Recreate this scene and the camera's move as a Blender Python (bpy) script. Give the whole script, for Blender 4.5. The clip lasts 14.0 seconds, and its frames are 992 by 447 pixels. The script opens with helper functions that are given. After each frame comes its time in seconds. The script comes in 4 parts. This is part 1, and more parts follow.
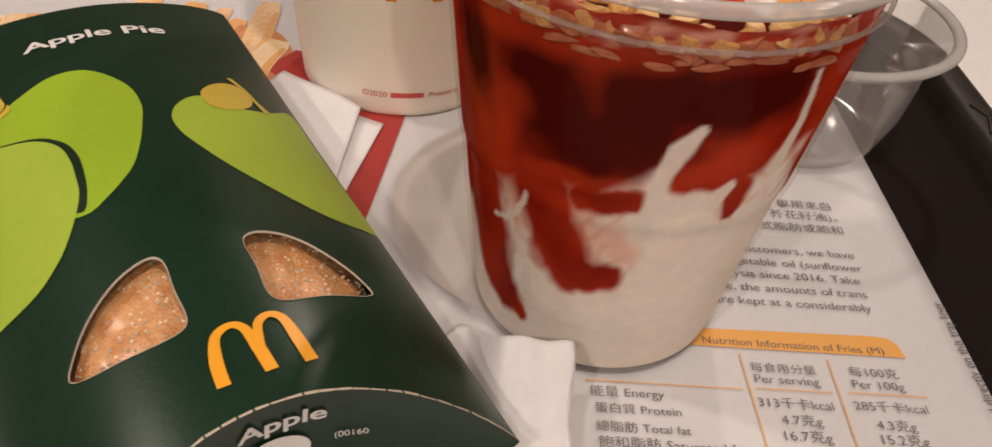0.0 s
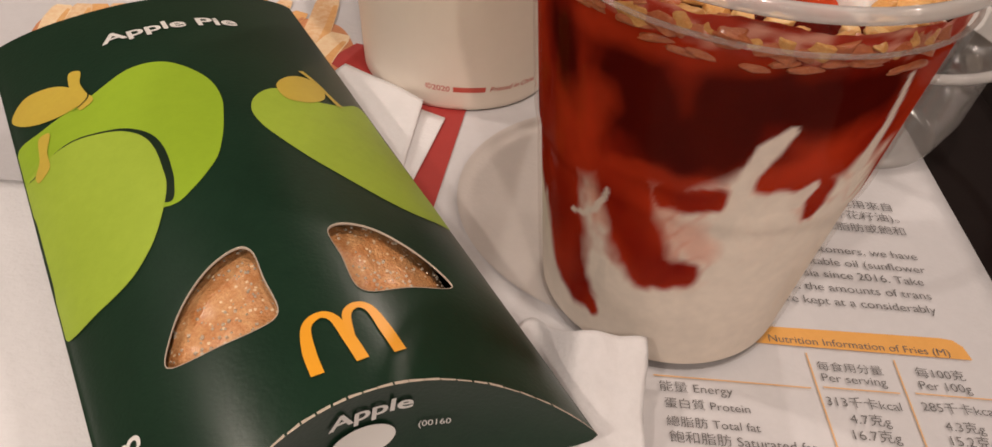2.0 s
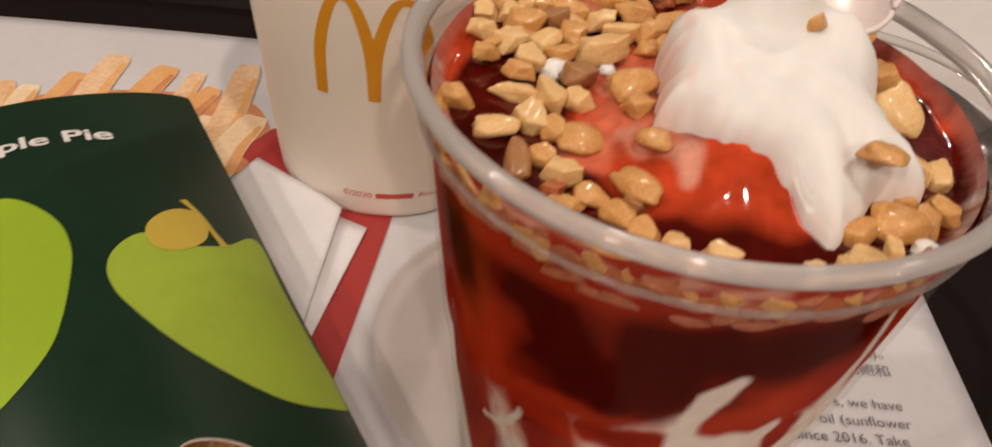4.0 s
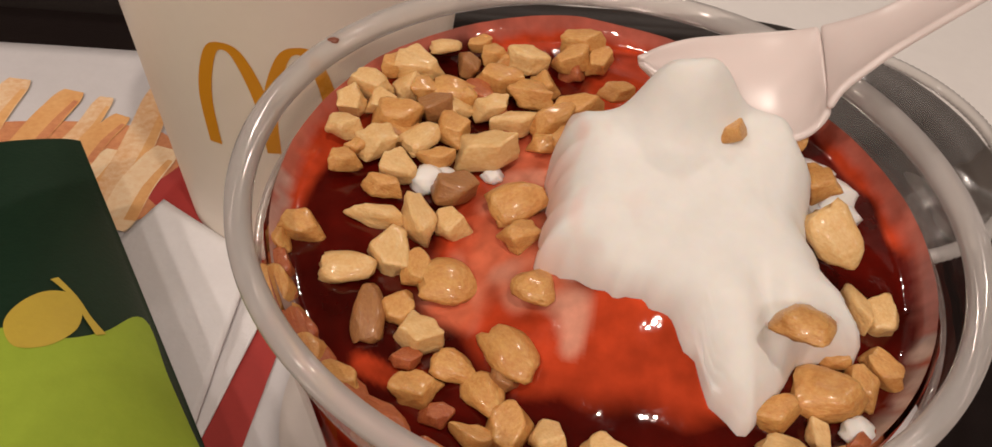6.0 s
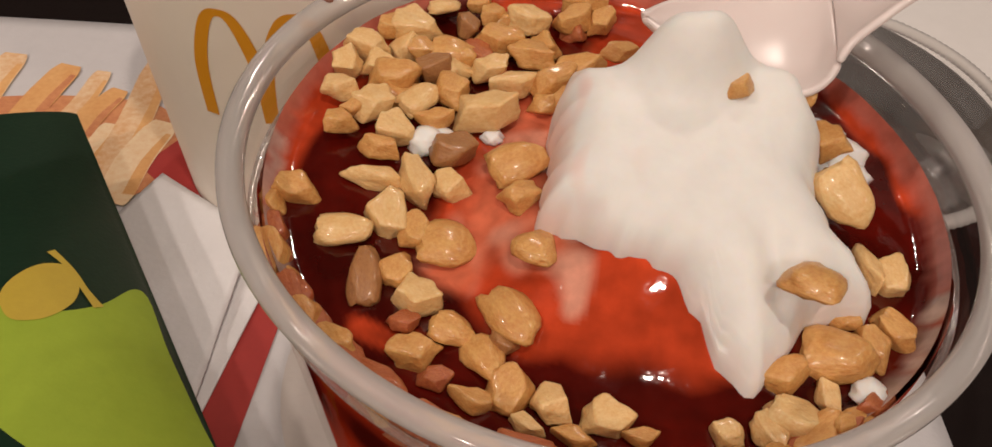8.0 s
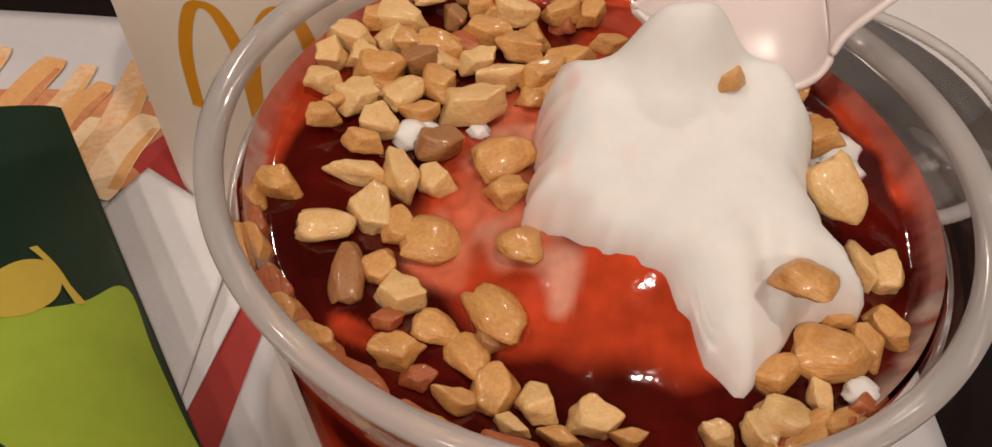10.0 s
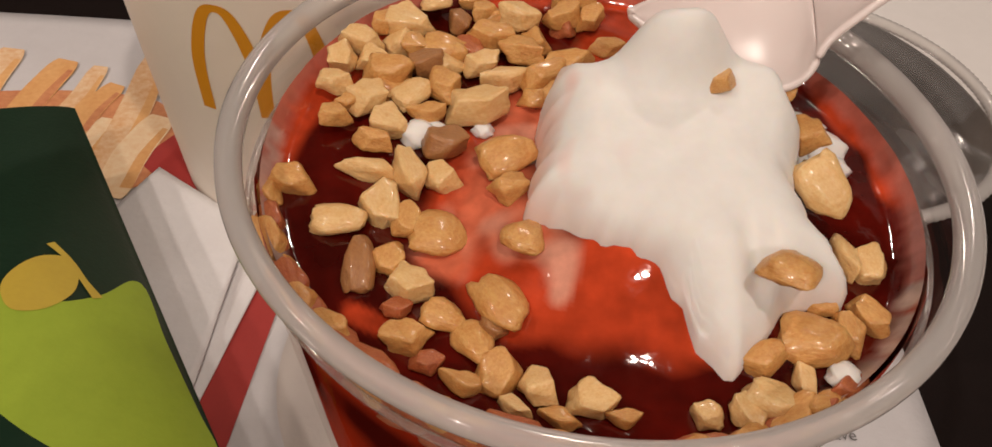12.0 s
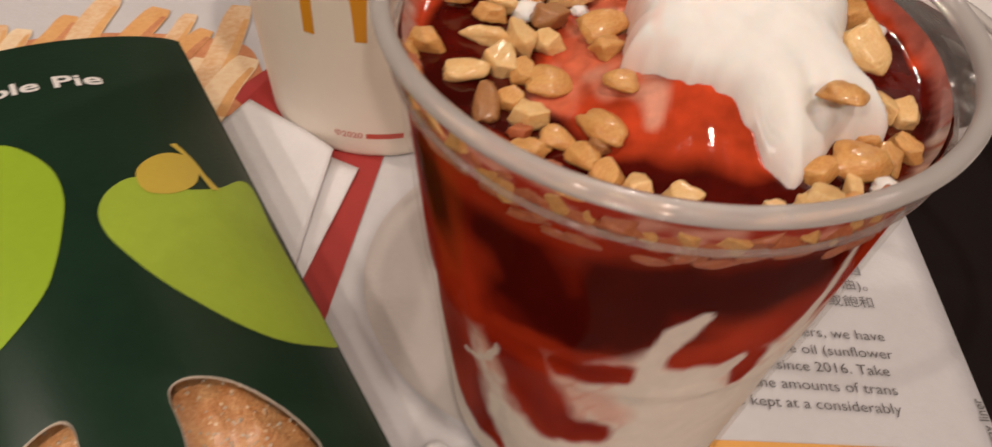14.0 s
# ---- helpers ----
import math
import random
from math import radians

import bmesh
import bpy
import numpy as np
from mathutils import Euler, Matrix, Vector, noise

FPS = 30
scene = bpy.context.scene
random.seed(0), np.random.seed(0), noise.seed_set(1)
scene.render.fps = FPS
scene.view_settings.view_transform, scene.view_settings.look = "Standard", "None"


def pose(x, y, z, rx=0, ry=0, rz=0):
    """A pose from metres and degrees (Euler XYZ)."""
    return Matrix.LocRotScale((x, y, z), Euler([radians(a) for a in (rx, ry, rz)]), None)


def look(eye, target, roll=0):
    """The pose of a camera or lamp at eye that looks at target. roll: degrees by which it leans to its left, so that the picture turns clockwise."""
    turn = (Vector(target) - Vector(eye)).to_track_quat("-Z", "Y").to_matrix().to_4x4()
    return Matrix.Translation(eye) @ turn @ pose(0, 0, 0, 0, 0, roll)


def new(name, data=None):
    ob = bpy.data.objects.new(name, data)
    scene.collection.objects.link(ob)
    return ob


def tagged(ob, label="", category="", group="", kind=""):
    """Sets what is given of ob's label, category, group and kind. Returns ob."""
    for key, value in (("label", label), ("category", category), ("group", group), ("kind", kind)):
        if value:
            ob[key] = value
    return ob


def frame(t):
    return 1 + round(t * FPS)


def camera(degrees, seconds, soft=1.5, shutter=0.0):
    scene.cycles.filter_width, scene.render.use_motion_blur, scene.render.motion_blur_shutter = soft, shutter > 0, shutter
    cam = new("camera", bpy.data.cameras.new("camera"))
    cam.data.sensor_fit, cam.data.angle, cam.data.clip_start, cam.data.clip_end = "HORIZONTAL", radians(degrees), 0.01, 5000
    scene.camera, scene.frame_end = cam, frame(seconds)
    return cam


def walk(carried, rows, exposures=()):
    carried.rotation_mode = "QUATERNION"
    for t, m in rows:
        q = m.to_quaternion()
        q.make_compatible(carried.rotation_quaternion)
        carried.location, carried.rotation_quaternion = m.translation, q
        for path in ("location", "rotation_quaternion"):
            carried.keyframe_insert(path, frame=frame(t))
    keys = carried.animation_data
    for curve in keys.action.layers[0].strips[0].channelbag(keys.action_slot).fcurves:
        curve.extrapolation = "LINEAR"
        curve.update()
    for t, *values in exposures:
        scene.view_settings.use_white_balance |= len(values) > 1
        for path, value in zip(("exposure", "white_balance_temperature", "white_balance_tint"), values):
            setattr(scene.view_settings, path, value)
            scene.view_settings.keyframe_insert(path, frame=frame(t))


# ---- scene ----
cam = camera(57.5, 14.0, shutter=0.5)
ROWS = [
    (0.0, -0.03737, -0.16693, 0.15388, 50.564, -5.123, 0.187),
    (0.5, -0.04391, -0.16954, 0.1559, 50.305, -4.949, 0.499),
    (1.0, -0.04835, -0.16887, 0.15589, 50.119, -4.893, 1.256),
    (1.5, -0.04926, -0.16778, 0.15494, 50.032, -4.963, 1.556),
    (2.0, -0.04935, -0.16879, 0.15492, 49.942, -5.076, 1.823),
    (2.5, -0.04922, -0.16702, 0.15305, 49.863, -5.222, 1.937),
    (3.0, -0.04946, -0.16379, 0.15224, 49.728, -5.489, 1.895),
    (3.5, -0.04269, -0.14001, 0.1594, 49.509, -5.702, 1.69),
    (4.0, -0.03518, -0.11654, 0.16401, 48.625, -5.416, 1.37),
    (4.2, -0.03119, -0.10921, 0.16529, 48.307, -5.291, 1.244),
    (6.5, -0.01916, -0.08246, 0.16936, 44.677, -4.468, 0.167),
    (7.0, -0.01929, -0.08293, 0.1682, 44.383, -4.177, 0.187),
    (7.5, -0.01878, -0.08292, 0.16667, 44.303, -4.204, 0.061),
    (8.0, -0.01841, -0.08248, 0.16567, 44.071, -4.15, 0.218),
    (8.5, -0.01794, -0.08045, 0.16442, 43.716, -4.206, 0.246),
    (9.0, -0.01741, -0.08104, 0.16407, 43.841, -4.258, 0.216),
    (11.5, -0.01753, -0.08058, 0.16587, 43.675, -4.66, -0.445),
    (12.0, -0.01794, -0.08534, 0.16768, 43.837, -4.385, 0.019),
    (12.5, -0.01762, -0.084, 0.16538, 43.881, -4.329, 0.107),
    (13.0, -0.01798, -0.08375, 0.16404, 43.871, -4.21, 0.094),
    (13.5, -0.02155, -0.09861, 0.16531, 43.755, -4.344, 0.251),
    (14.0, -0.02965, -0.11762, 0.16731, 44.413, -4.336, 1.386),
]
walk(cam, [(t, pose(x, y, z, rx, ry, rz)) for t, x, y, z, rx, ry, rz in ROWS], exposures=[(0.0, 0.17), (3.0, 0.10), (4.2, 0.06), (6.5, -0.12), (13.0, -0.12), (14.0, 0.05)])

# ---- light: ceiling lamps of the restaurant ----
world = bpy.data.worlds.new("world")
world.use_nodes = True
world.node_tree.nodes["Background"].inputs[0].default_value = (1.0, 0.86, 0.74, 1)
world.node_tree.nodes["Background"].inputs[1].default_value = 0.05
scene.world = world
CEIL = 1.95


def spot(place, watts, radius, angle=100, color=(1.0, 0.835, 0.72)):
    data = bpy.data.lights.new("downlight_beam", "SPOT")
    data.energy, data.shadow_soft_size, data.spot_size, data.spot_blend, data.color = watts, radius, radians(angle), 0.5, color
    ob = new("downlight_beam", data)
    ob.matrix_world = look(place, (0, 0, 0))
    return ob


def panel_light(place, watts, size, color=(1.0, 0.84, 0.74)):
    data = bpy.data.lights.new("ceiling_glow", "AREA")
    data.shape, data.size, data.energy, data.color = "DISK", size, watts, color
    ob = new("ceiling_glow", data)
    ob.matrix_world = look(place, (place[0] * 0.4, place[1] * 0.4, 0))
    return ob


KEY = (0.115, -0.50, 1.82)
spot(KEY, 44, 0.03)
LAMPS = [(-1.2, -1.8, 18), (0.3, -2.1, 14), (1.5, -1.5, 6), (-1.6, 0.2, 12), (1.5, 0.6, 4), (0.45, 1.9, 10)]
for lx, ly, watts in LAMPS:
    panel_light((lx, ly, CEIL - 0.06), watts, 0.09)


# ---- materials ----
def mat(name, color, rough=0.5, metal=0.0, **extra):
    m = bpy.data.materials.new(name)
    m.use_nodes = True
    b = m.node_tree.nodes["Principled BSDF"]
    b.inputs["Base Color"].default_value = (*color, 1)
    b.inputs["Roughness"].default_value, b.inputs["Metallic"].default_value = rough, metal
    for key, value in extra.items():
        b.inputs[key.replace("_", " ")].default_value = value
    return m


def node(m, kind, **inputs):
    n = m.node_tree.nodes.new(kind)
    for key, value in inputs.items():
        n.inputs[key.replace("_", " ")].default_value = value
    return n


def join(m, a, out, b, inp):
    m.node_tree.links.new(a.outputs[out], b.inputs[inp])


def grain(m, color, dark, size, amount=0.5, bump=0.0, fine=None, stretch=None):
    """Two scales of mottling on the base colour, and a fine relief."""
    b = m.node_tree.nodes["Principled BSDF"]
    co = node(m, "ShaderNodeTexCoord")
    src, out = co, "Object"
    if stretch:
        src, out = node(m, "ShaderNodeMapping"), "Vector"
        src.inputs["Scale"].default_value = stretch
        join(m, co, "Object", src, "Vector")
    a = node(m, "ShaderNodeTexNoise", Scale=1 / size, Detail=5.0, Roughness=0.6)
    c = node(m, "ShaderNodeTexNoise", Scale=7 / size, Detail=4.0, Roughness=0.65)
    join(m, src, out, a, "Vector"), join(m, src, out, c, "Vector")
    mix = node(m, "ShaderNodeMath")
    mix.operation = "ADD"
    join(m, a, "Fac", mix, 0), join(m, c, "Fac", mix, 1)
    ramp = node(m, "ShaderNodeMapRange")
    ramp.inputs[1].default_value, ramp.inputs[2].default_value = 0.75, 1.25
    ramp.inputs[4].default_value = amount
    join(m, mix, 0, ramp, 0)
    tint = node(m, "ShaderNodeMix")
    tint.data_type = "RGBA"
    tint.inputs[6].default_value, tint.inputs[7].default_value = (*color, 1), (*dark, 1)
    join(m, ramp, 0, tint, 0), m.node_tree.links.new(tint.outputs[2], b.inputs["Base Color"])
    if bump:
        f = node(m, "ShaderNodeTexNoise", Scale=1 / (fine or size / 10), Detail=4.0)
        join(m, src, out, f, "Vector")
        bp = node(m, "ShaderNodeBump", Strength=bump, Distance=0.0004)
        join(m, f, "Fac", bp, "Height"), join(m, bp, "Normal", b, "Normal")
    return m


def sugar(m):
    """Pale sugar grains scattered over a crust."""
    b = m.node_tree.nodes["Principled BSDF"]
    base = b.inputs["Base Color"].links[0].from_socket
    co = node(m, "ShaderNodeTexCoord")
    v = node(m, "ShaderNodeTexVoronoi", Scale=1000.0)
    join(m, co, "Object", v, "Vector")
    near = node(m, "ShaderNodeMath")
    near.operation = "LESS_THAN"
    near.inputs[1].default_value = 0.33
    join(m, v, "Distance", near, 0)
    pick = node(m, "ShaderNodeSeparateColor")
    join(m, v, "Color", pick, 0)
    few = node(m, "ShaderNodeMath")
    few.operation = "GREATER_THAN"
    few.inputs[1].default_value = 0.84
    join(m, pick, 0, few, 0)
    both = node(m, "ShaderNodeMath")
    both.operation = "MULTIPLY"
    join(m, near, 0, both, 0), join(m, few, 0, both, 1)
    tint = node(m, "ShaderNodeMix")
    tint.data_type = "RGBA"
    tint.inputs[7].default_value = (0.84, 0.64, 0.42, 1)
    join(m, both, 0, tint, 0)
    m.node_tree.links.new(base, tint.inputs[6]), m.node_tree.links.new(tint.outputs[2], b.inputs["Base Color"])


def painted(name, rough, spread=0.14, relief=0.25, **extra):
    """A food surface whose colour swirls are held on the mesh."""
    m = mat(name, (0.5, 0.1, 0.05), rough, **extra)
    b = m.node_tree.nodes["Principled BSDF"]
    a = node(m, "ShaderNodeVertexColor")
    a.layer_name = "swirl"
    n = node(m, "ShaderNodeTexNoise", Scale=350.0, Detail=4.0)
    co = node(m, "ShaderNodeTexCoord")
    join(m, co, "Object", n, "Vector")
    r = node(m, "ShaderNodeMapRange")
    r.inputs[1].default_value, r.inputs[2].default_value, r.inputs[3].default_value, r.inputs[4].default_value = 0.3, 0.7, 1.0 - spread, 1.0 + spread * 0.6
    join(m, n, "Fac", r, 0)
    v = node(m, "ShaderNodeVectorMath")
    v.operation = "SCALE"
    join(m, a, "Color", v, 0), join(m, r, 0, v, "Scale")
    join(m, v, 0, b, "Base Color")
    bp = node(m, "ShaderNodeBump", Strength=relief, Distance=0.0006)
    n2 = node(m, "ShaderNodeTexNoise", Scale=220.0, Detail=3.0)
    join(m, co, "Object", n2, "Vector"), join(m, n2, "Fac", bp, "Height"), join(m, bp, "Normal", b, "Normal")
    return m


def clear(name, tint=(0.97, 0.96, 0.95), rough=0.04, milk=0.0, gloss=1.0):
    """Thin clear plastic: it lets light through and mirrors by Fresnel."""
    m = bpy.data.materials.new(name)
    m.use_nodes = True
    t = m.node_tree
    t.nodes.remove(t.nodes["Principled BSDF"])
    out = t.nodes["Material Output"]
    tr = node(m, "ShaderNodeBsdfTransparent", Color=(*tint, 1))
    gl = node(m, "ShaderNodeBsdfGlossy", Roughness=rough)
    fr = node(m, "ShaderNodeFresnel", IOR=1.45)
    k = node(m, "ShaderNodeMath")
    k.operation = "MULTIPLY"
    k.inputs[1].default_value = gloss
    join(m, fr, 0, k, 0)
    mx = node(m, "ShaderNodeMixShader")
    join(m, k, 0, mx, 0), t.links.new(gl.outputs[0], mx.inputs[2])
    if milk:
        df = node(m, "ShaderNodeBsdfTranslucent", Color=(0.96, 0.94, 0.92, 1))
        d2 = node(m, "ShaderNodeBsdfDiffuse", Color=(0.95, 0.93, 0.91, 1))
        dd = node(m, "ShaderNodeMixShader", Fac=0.6)
        t.links.new(df.outputs[0], dd.inputs[1]), t.links.new(d2.outputs[0], dd.inputs[2])
        m2 = node(m, "ShaderNodeMixShader", Fac=milk)
        t.links.new(tr.outputs[0], m2.inputs[1]), t.links.new(dd.outputs[0], m2.inputs[2])
        t.links.new(m2.outputs[0], mx.inputs[1])
    else:
        t.links.new(tr.outputs[0], mx.inputs[1])
    t.links.new(mx.outputs[0], out.inputs["Surface"])
    return m


M_PAPER = grain(mat("liner_paper", (0.74, 0.72, 0.70), 0.55), (0.59, 0.578, 0.590), (0.525, 0.515, 0.525), 0.03, 0.5, 0.35, 0.0015)
M_NAPKIN = grain(mat("napkin_paper", (0.76, 0.75, 0.73), 0.9), (0.76, 0.755, 0.765), (0.69, 0.685, 0.69), 0.02, 0.5, 0.5, 0.0012)
M_TISSUE = grain(mat("tissue_paper", (0.66, 0.64, 0.62), 0.9), (0.67, 0.655, 0.66), (0.59, 0.58, 0.58), 0.012, 0.6, 0.5, 0.0012)
M_INK = mat("black_ink", (0.12, 0.112, 0.11), 0.6)
M_ORANGE_INK = grain(mat("orange_ink", (0.72, 0.36, 0.09), 0.6), (0.74, 0.37, 0.09), (0.66, 0.32, 0.07), 0.01, 0.5)
# darker paper tone for the cup shadow painted on the liner
M_SHADOW_TINT = grain(mat("shadow_tint", (0.49, 0.44, 0.40), 0.6), (0.565, 0.52, 0.49), (0.52, 0.48, 0.45), 0.02, 0.5, 0.3, 0.0015)
M_LINE_INK = mat("tan_ink", (0.70, 0.42, 0.20), 0.6)
M_RED_INK = grain(mat("red_ink", (0.36, 0.035, 0.03), 0.55), (0.38, 0.035, 0.03), (0.32, 0.03, 0.028), 0.01, 0.5)
M_FRY = grain(mat("fry_print", (0.75, 0.48, 0.24), 0.55), (0.80, 0.60, 0.38), (0.66, 0.33, 0.13), 0.012, 0.9)
M_FRY_GOLD = grain(mat("fry_print_golden", (0.72, 0.40, 0.16), 0.55), (0.76, 0.44, 0.18), (0.66, 0.32, 0.11), 0.012, 0.9)
M_FRY_PALE = grain(mat("fry_print_light", (0.84, 0.68, 0.46), 0.55), (0.86, 0.70, 0.48), (0.78, 0.52, 0.28), 0.012, 0.9)
M_FRY_DARK = grain(mat("fry_print_shade", (0.6, 0.25, 0.1), 0.55), (0.66, 0.30, 0.13), (0.50, 0.17, 0.08), 0.012, 0.9)
M_GREEN = grain(mat("green_card", (0.016, 0.042, 0.022), 0.32, Coat_Weight=0.06, Coat_Roughness=0.2, Specular_IOR_Level=0.22), (0.011, 0.033, 0.018), (0.007, 0.024, 0.013), 0.02, 0.6, 0.12, 0.0009)
M_LIME = grain(mat("lime_ink", (0.34, 0.49, 0.03), 0.42, Specular_IOR_Level=0.16), (0.35, 0.48, 0.052), (0.29, 0.41, 0.042), 0.02, 0.6, 0.08, 0.0009)
M_LIME2 = grain(mat("bright_lime_ink", (0.29, 0.46, 0.016), 0.42, Specular_IOR_Level=0.16), (0.30, 0.455, 0.030), (0.26, 0.40, 0.026), 0.02, 0.6, 0.08, 0.0009)
M_STEM = grain(mat("mustard_ink", (0.56, 0.42, 0.055), 0.35), (0.58, 0.44, 0.06), (0.50, 0.36, 0.05), 0.01, 0.5)
M_GOLD = mat("golden_ink", (0.82, 0.36, 0.02), 0.38)
M_OUTLINE = mat("dark_outline_ink", (0.006, 0.02, 0.008), 0.35)
M_WHITE_INK = mat("white_ink", (0.74, 0.72, 0.69), 0.4)
M_CARD = grain(mat("raw_card", (0.50, 0.42, 0.34), 0.85), (0.55, 0.47, 0.38), (0.40, 0.33, 0.26), 0.004, 0.7)
M_CUP = grain(mat("cup_paper", (0.82, 0.72, 0.60), 0.42), (0.88, 0.79, 0.68), (0.84, 0.75, 0.64), 0.03, 0.5, 0.08, 0.0008)
M_CUP_INK = mat("cup_red_ink", (0.60, 0.09, 0.06), 0.5)
M_CUP_GOLD = mat("cup_golden_ink", (0.72, 0.30, 0.01), 0.45)
M_TRAY = grain(mat("tray_plastic", (0.008, 0.0045, 0.004), 0.7, Specular_IOR_Level=0.12), (0.008, 0.004, 0.0035), (0.008, 0.005, 0.004), 0.01, 0.6, 0.2, 0.0007)
M_TRAY_RIM = grain(mat("tray_rim_plastic", (0.02, 0.015, 0.014), 0.5, Specular_IOR_Level=0.3), (0.022, 0.017, 0.015), (0.014, 0.010, 0.009), 0.01, 0.6, 0.25, 0.0006)
M_TABLE = grain(mat("white_laminate", (0.72, 0.70, 0.68), 0.35), (0.74, 0.72, 0.70), (0.68, 0.66, 0.64), 0.05, 0.5)
M_WALL = grain(mat("wall_paint", (0.26, 0.20, 0.15), 0.8), (0.28, 0.21, 0.16), (0.22, 0.17, 0.13), 0.5, 0.5)
M_CEIL = mat("ceiling_paint", (0.36, 0.32, 0.28), 0.85)
M_FLOOR = grain(mat("floor_tile", (0.25, 0.20, 0.16), 0.5), (0.27, 0.21, 0.17), (0.2, 0.16, 0.13), 0.3, 0.6)
M_METAL = mat("lamp_metal", (0.7, 0.7, 0.7), 0.35, 1.0)
M_CLEAR = clear("clear_plastic", rough=0.03, gloss=0.13)
M_RIM = clear("rim_plastic", (0.95, 0.93, 0.91), rough=0.08, milk=0.44, gloss=0.8)
M_LID = clear("lid_plastic", (0.93, 0.92, 0.91), rough=0.10, milk=0.15, gloss=0.5)
M_SPOON = mat("spoon_plastic", (0.74, 0.64, 0.61), 0.28, Subsurface_Weight=0.2, Subsurface_Radius=(0.004, 0.003, 0.003), Subsurface_Scale=1.0)
M_SWIRL = painted("sundae_swirl", 0.6, 0.05, 0.0, Specular_IOR_Level=0.0)
M_SAUCE = painted("strawberry_sauce", 0.05, 0.2, 0.24)
M_CREAM = grain(mat("soft_serve", (0.86, 0.83, 0.78), 0.34, Subsurface_Weight=0.4, Subsurface_Radius=(0.003, 0.002, 0.0015), Subsurface_Scale=1.0, Specular_IOR_Level=0.3), (0.82, 0.80, 0.765), (0.78, 0.755, 0.71), 0.01, 0.5, 0.15, 0.003)
M_DOLLOP = painted("dollop_cream", 0.40, 0.03, 0.08, Subsurface_Weight=0.35, Subsurface_Radius=(0.003, 0.002, 0.0015), Subsurface_Scale=1.0, Specular_IOR_Level=0.22)
M_LAMP = mat("lamp_diffuser", (0.9, 0.85, 0.8), 0.5, Emission_Color=(1.0, 0.87, 0.75, 1), Emission_Strength=6.0)
M_KEYLAMP = mat("spot_diffuser", (0.9, 0.85, 0.8), 0.5, Emission_Color=(1.0, 0.87, 0.75, 1), Emission_Strength=40.0)
M_CRUST = grain(mat("pie_crust", (0.42, 0.17, 0.05), 0.36, Coat_Weight=0.4, Coat_Roughness=0.25), (0.72, 0.41, 0.19), (0.50, 0.18, 0.05), 0.0045, 1.0, 1.0, 0.0007)
sugar(M_CRUST)


def nut_material(name, light, dark):
    m = grain(mat(name, light, 0.46, Coat_Weight=0.32, Coat_Roughness=0.16, Subsurface_Weight=0.12, Subsurface_Radius=(0.002, 0.001, 0.0006), Subsurface_Scale=1.0), light, dark, 0.55, 0.9, 0.5, 0.12)
    return m


M_NUTS = [nut_material("peanut_pale", (0.78, 0.55, 0.26), (0.66, 0.36, 0.12)),
          nut_material("peanut_gold", (0.68, 0.39, 0.13), (0.52, 0.21, 0.05)),
          nut_material("peanut_roast", (0.40, 0.19, 0.065), (0.28, 0.11, 0.036)),
          nut_material("peanut_sauced", (0.48, 0.16, 0.055), (0.32, 0.06, 0.02))]


# ---- building helpers ----
def mesh_of(name, verts, faces, material, smooth=True):
    me = bpy.data.meshes.new(name)
    me.from_pydata([tuple(map(float, v)) for v in verts], [], faces)
    me.materials.append(material)
    if smooth:
        me.shade_smooth()
    return me


def part(name, bm, material, parent=None, label="", smooth=False):
    me = bpy.data.meshes.new(name)
    bm.to_mesh(me)
    bm.free()
    me.materials.append(material)
    if smooth:
        me.shade_smooth()
    return put(name, me, parent, label)


def put(name, me, parent=None, label=""):
    ob = new(name, me)
    if parent:
        ob.parent = parent
    return tagged(ob, label) if label else ob


def thing(name, label, category, group="", kind="", at=(0, 0, 0)):
    ob = new(name)
    ob.location = at
    return tagged(ob, label, category, group, kind)


def lathe_mesh(name, profile, material, steps=128, smooth=True, closed=False, ripple=None):
    verts, faces, n = [], [], len(profile)
    for i in range(steps):
        a = 2 * math.pi * i / steps
        for j, (r, z) in enumerate(profile):
            k = r + (ripple(j, i) if ripple else 0.0)
            verts.append((k * math.cos(a), k * math.sin(a), z))
    for i in range(steps):
        p, q = i * n, ((i + 1) % steps) * n
        for j in range(n if closed else n - 1):
            k = (j + 1) % n
            faces.append((p + j, q + j, q + k, p + k))
    return mesh_of(name, verts, faces, material, smooth)


def box_bm(x0, x1, y0, y1, z0, z1, bevel=0.0):
    bm = bmesh.new()
    bmesh.ops.create_cube(bm, size=1.0, matrix=Matrix.Translation(((x0 + x1) / 2, (y0 + y1) / 2, (z0 + z1) / 2)) @ Matrix.Diagonal((x1 - x0, y1 - y0, z1 - z0, 1)))
    if bevel:
        bmesh.ops.bevel(bm, geom=bm.edges[:], offset=bevel, segments=3, affect="EDGES", profile=0.5)
    return bm


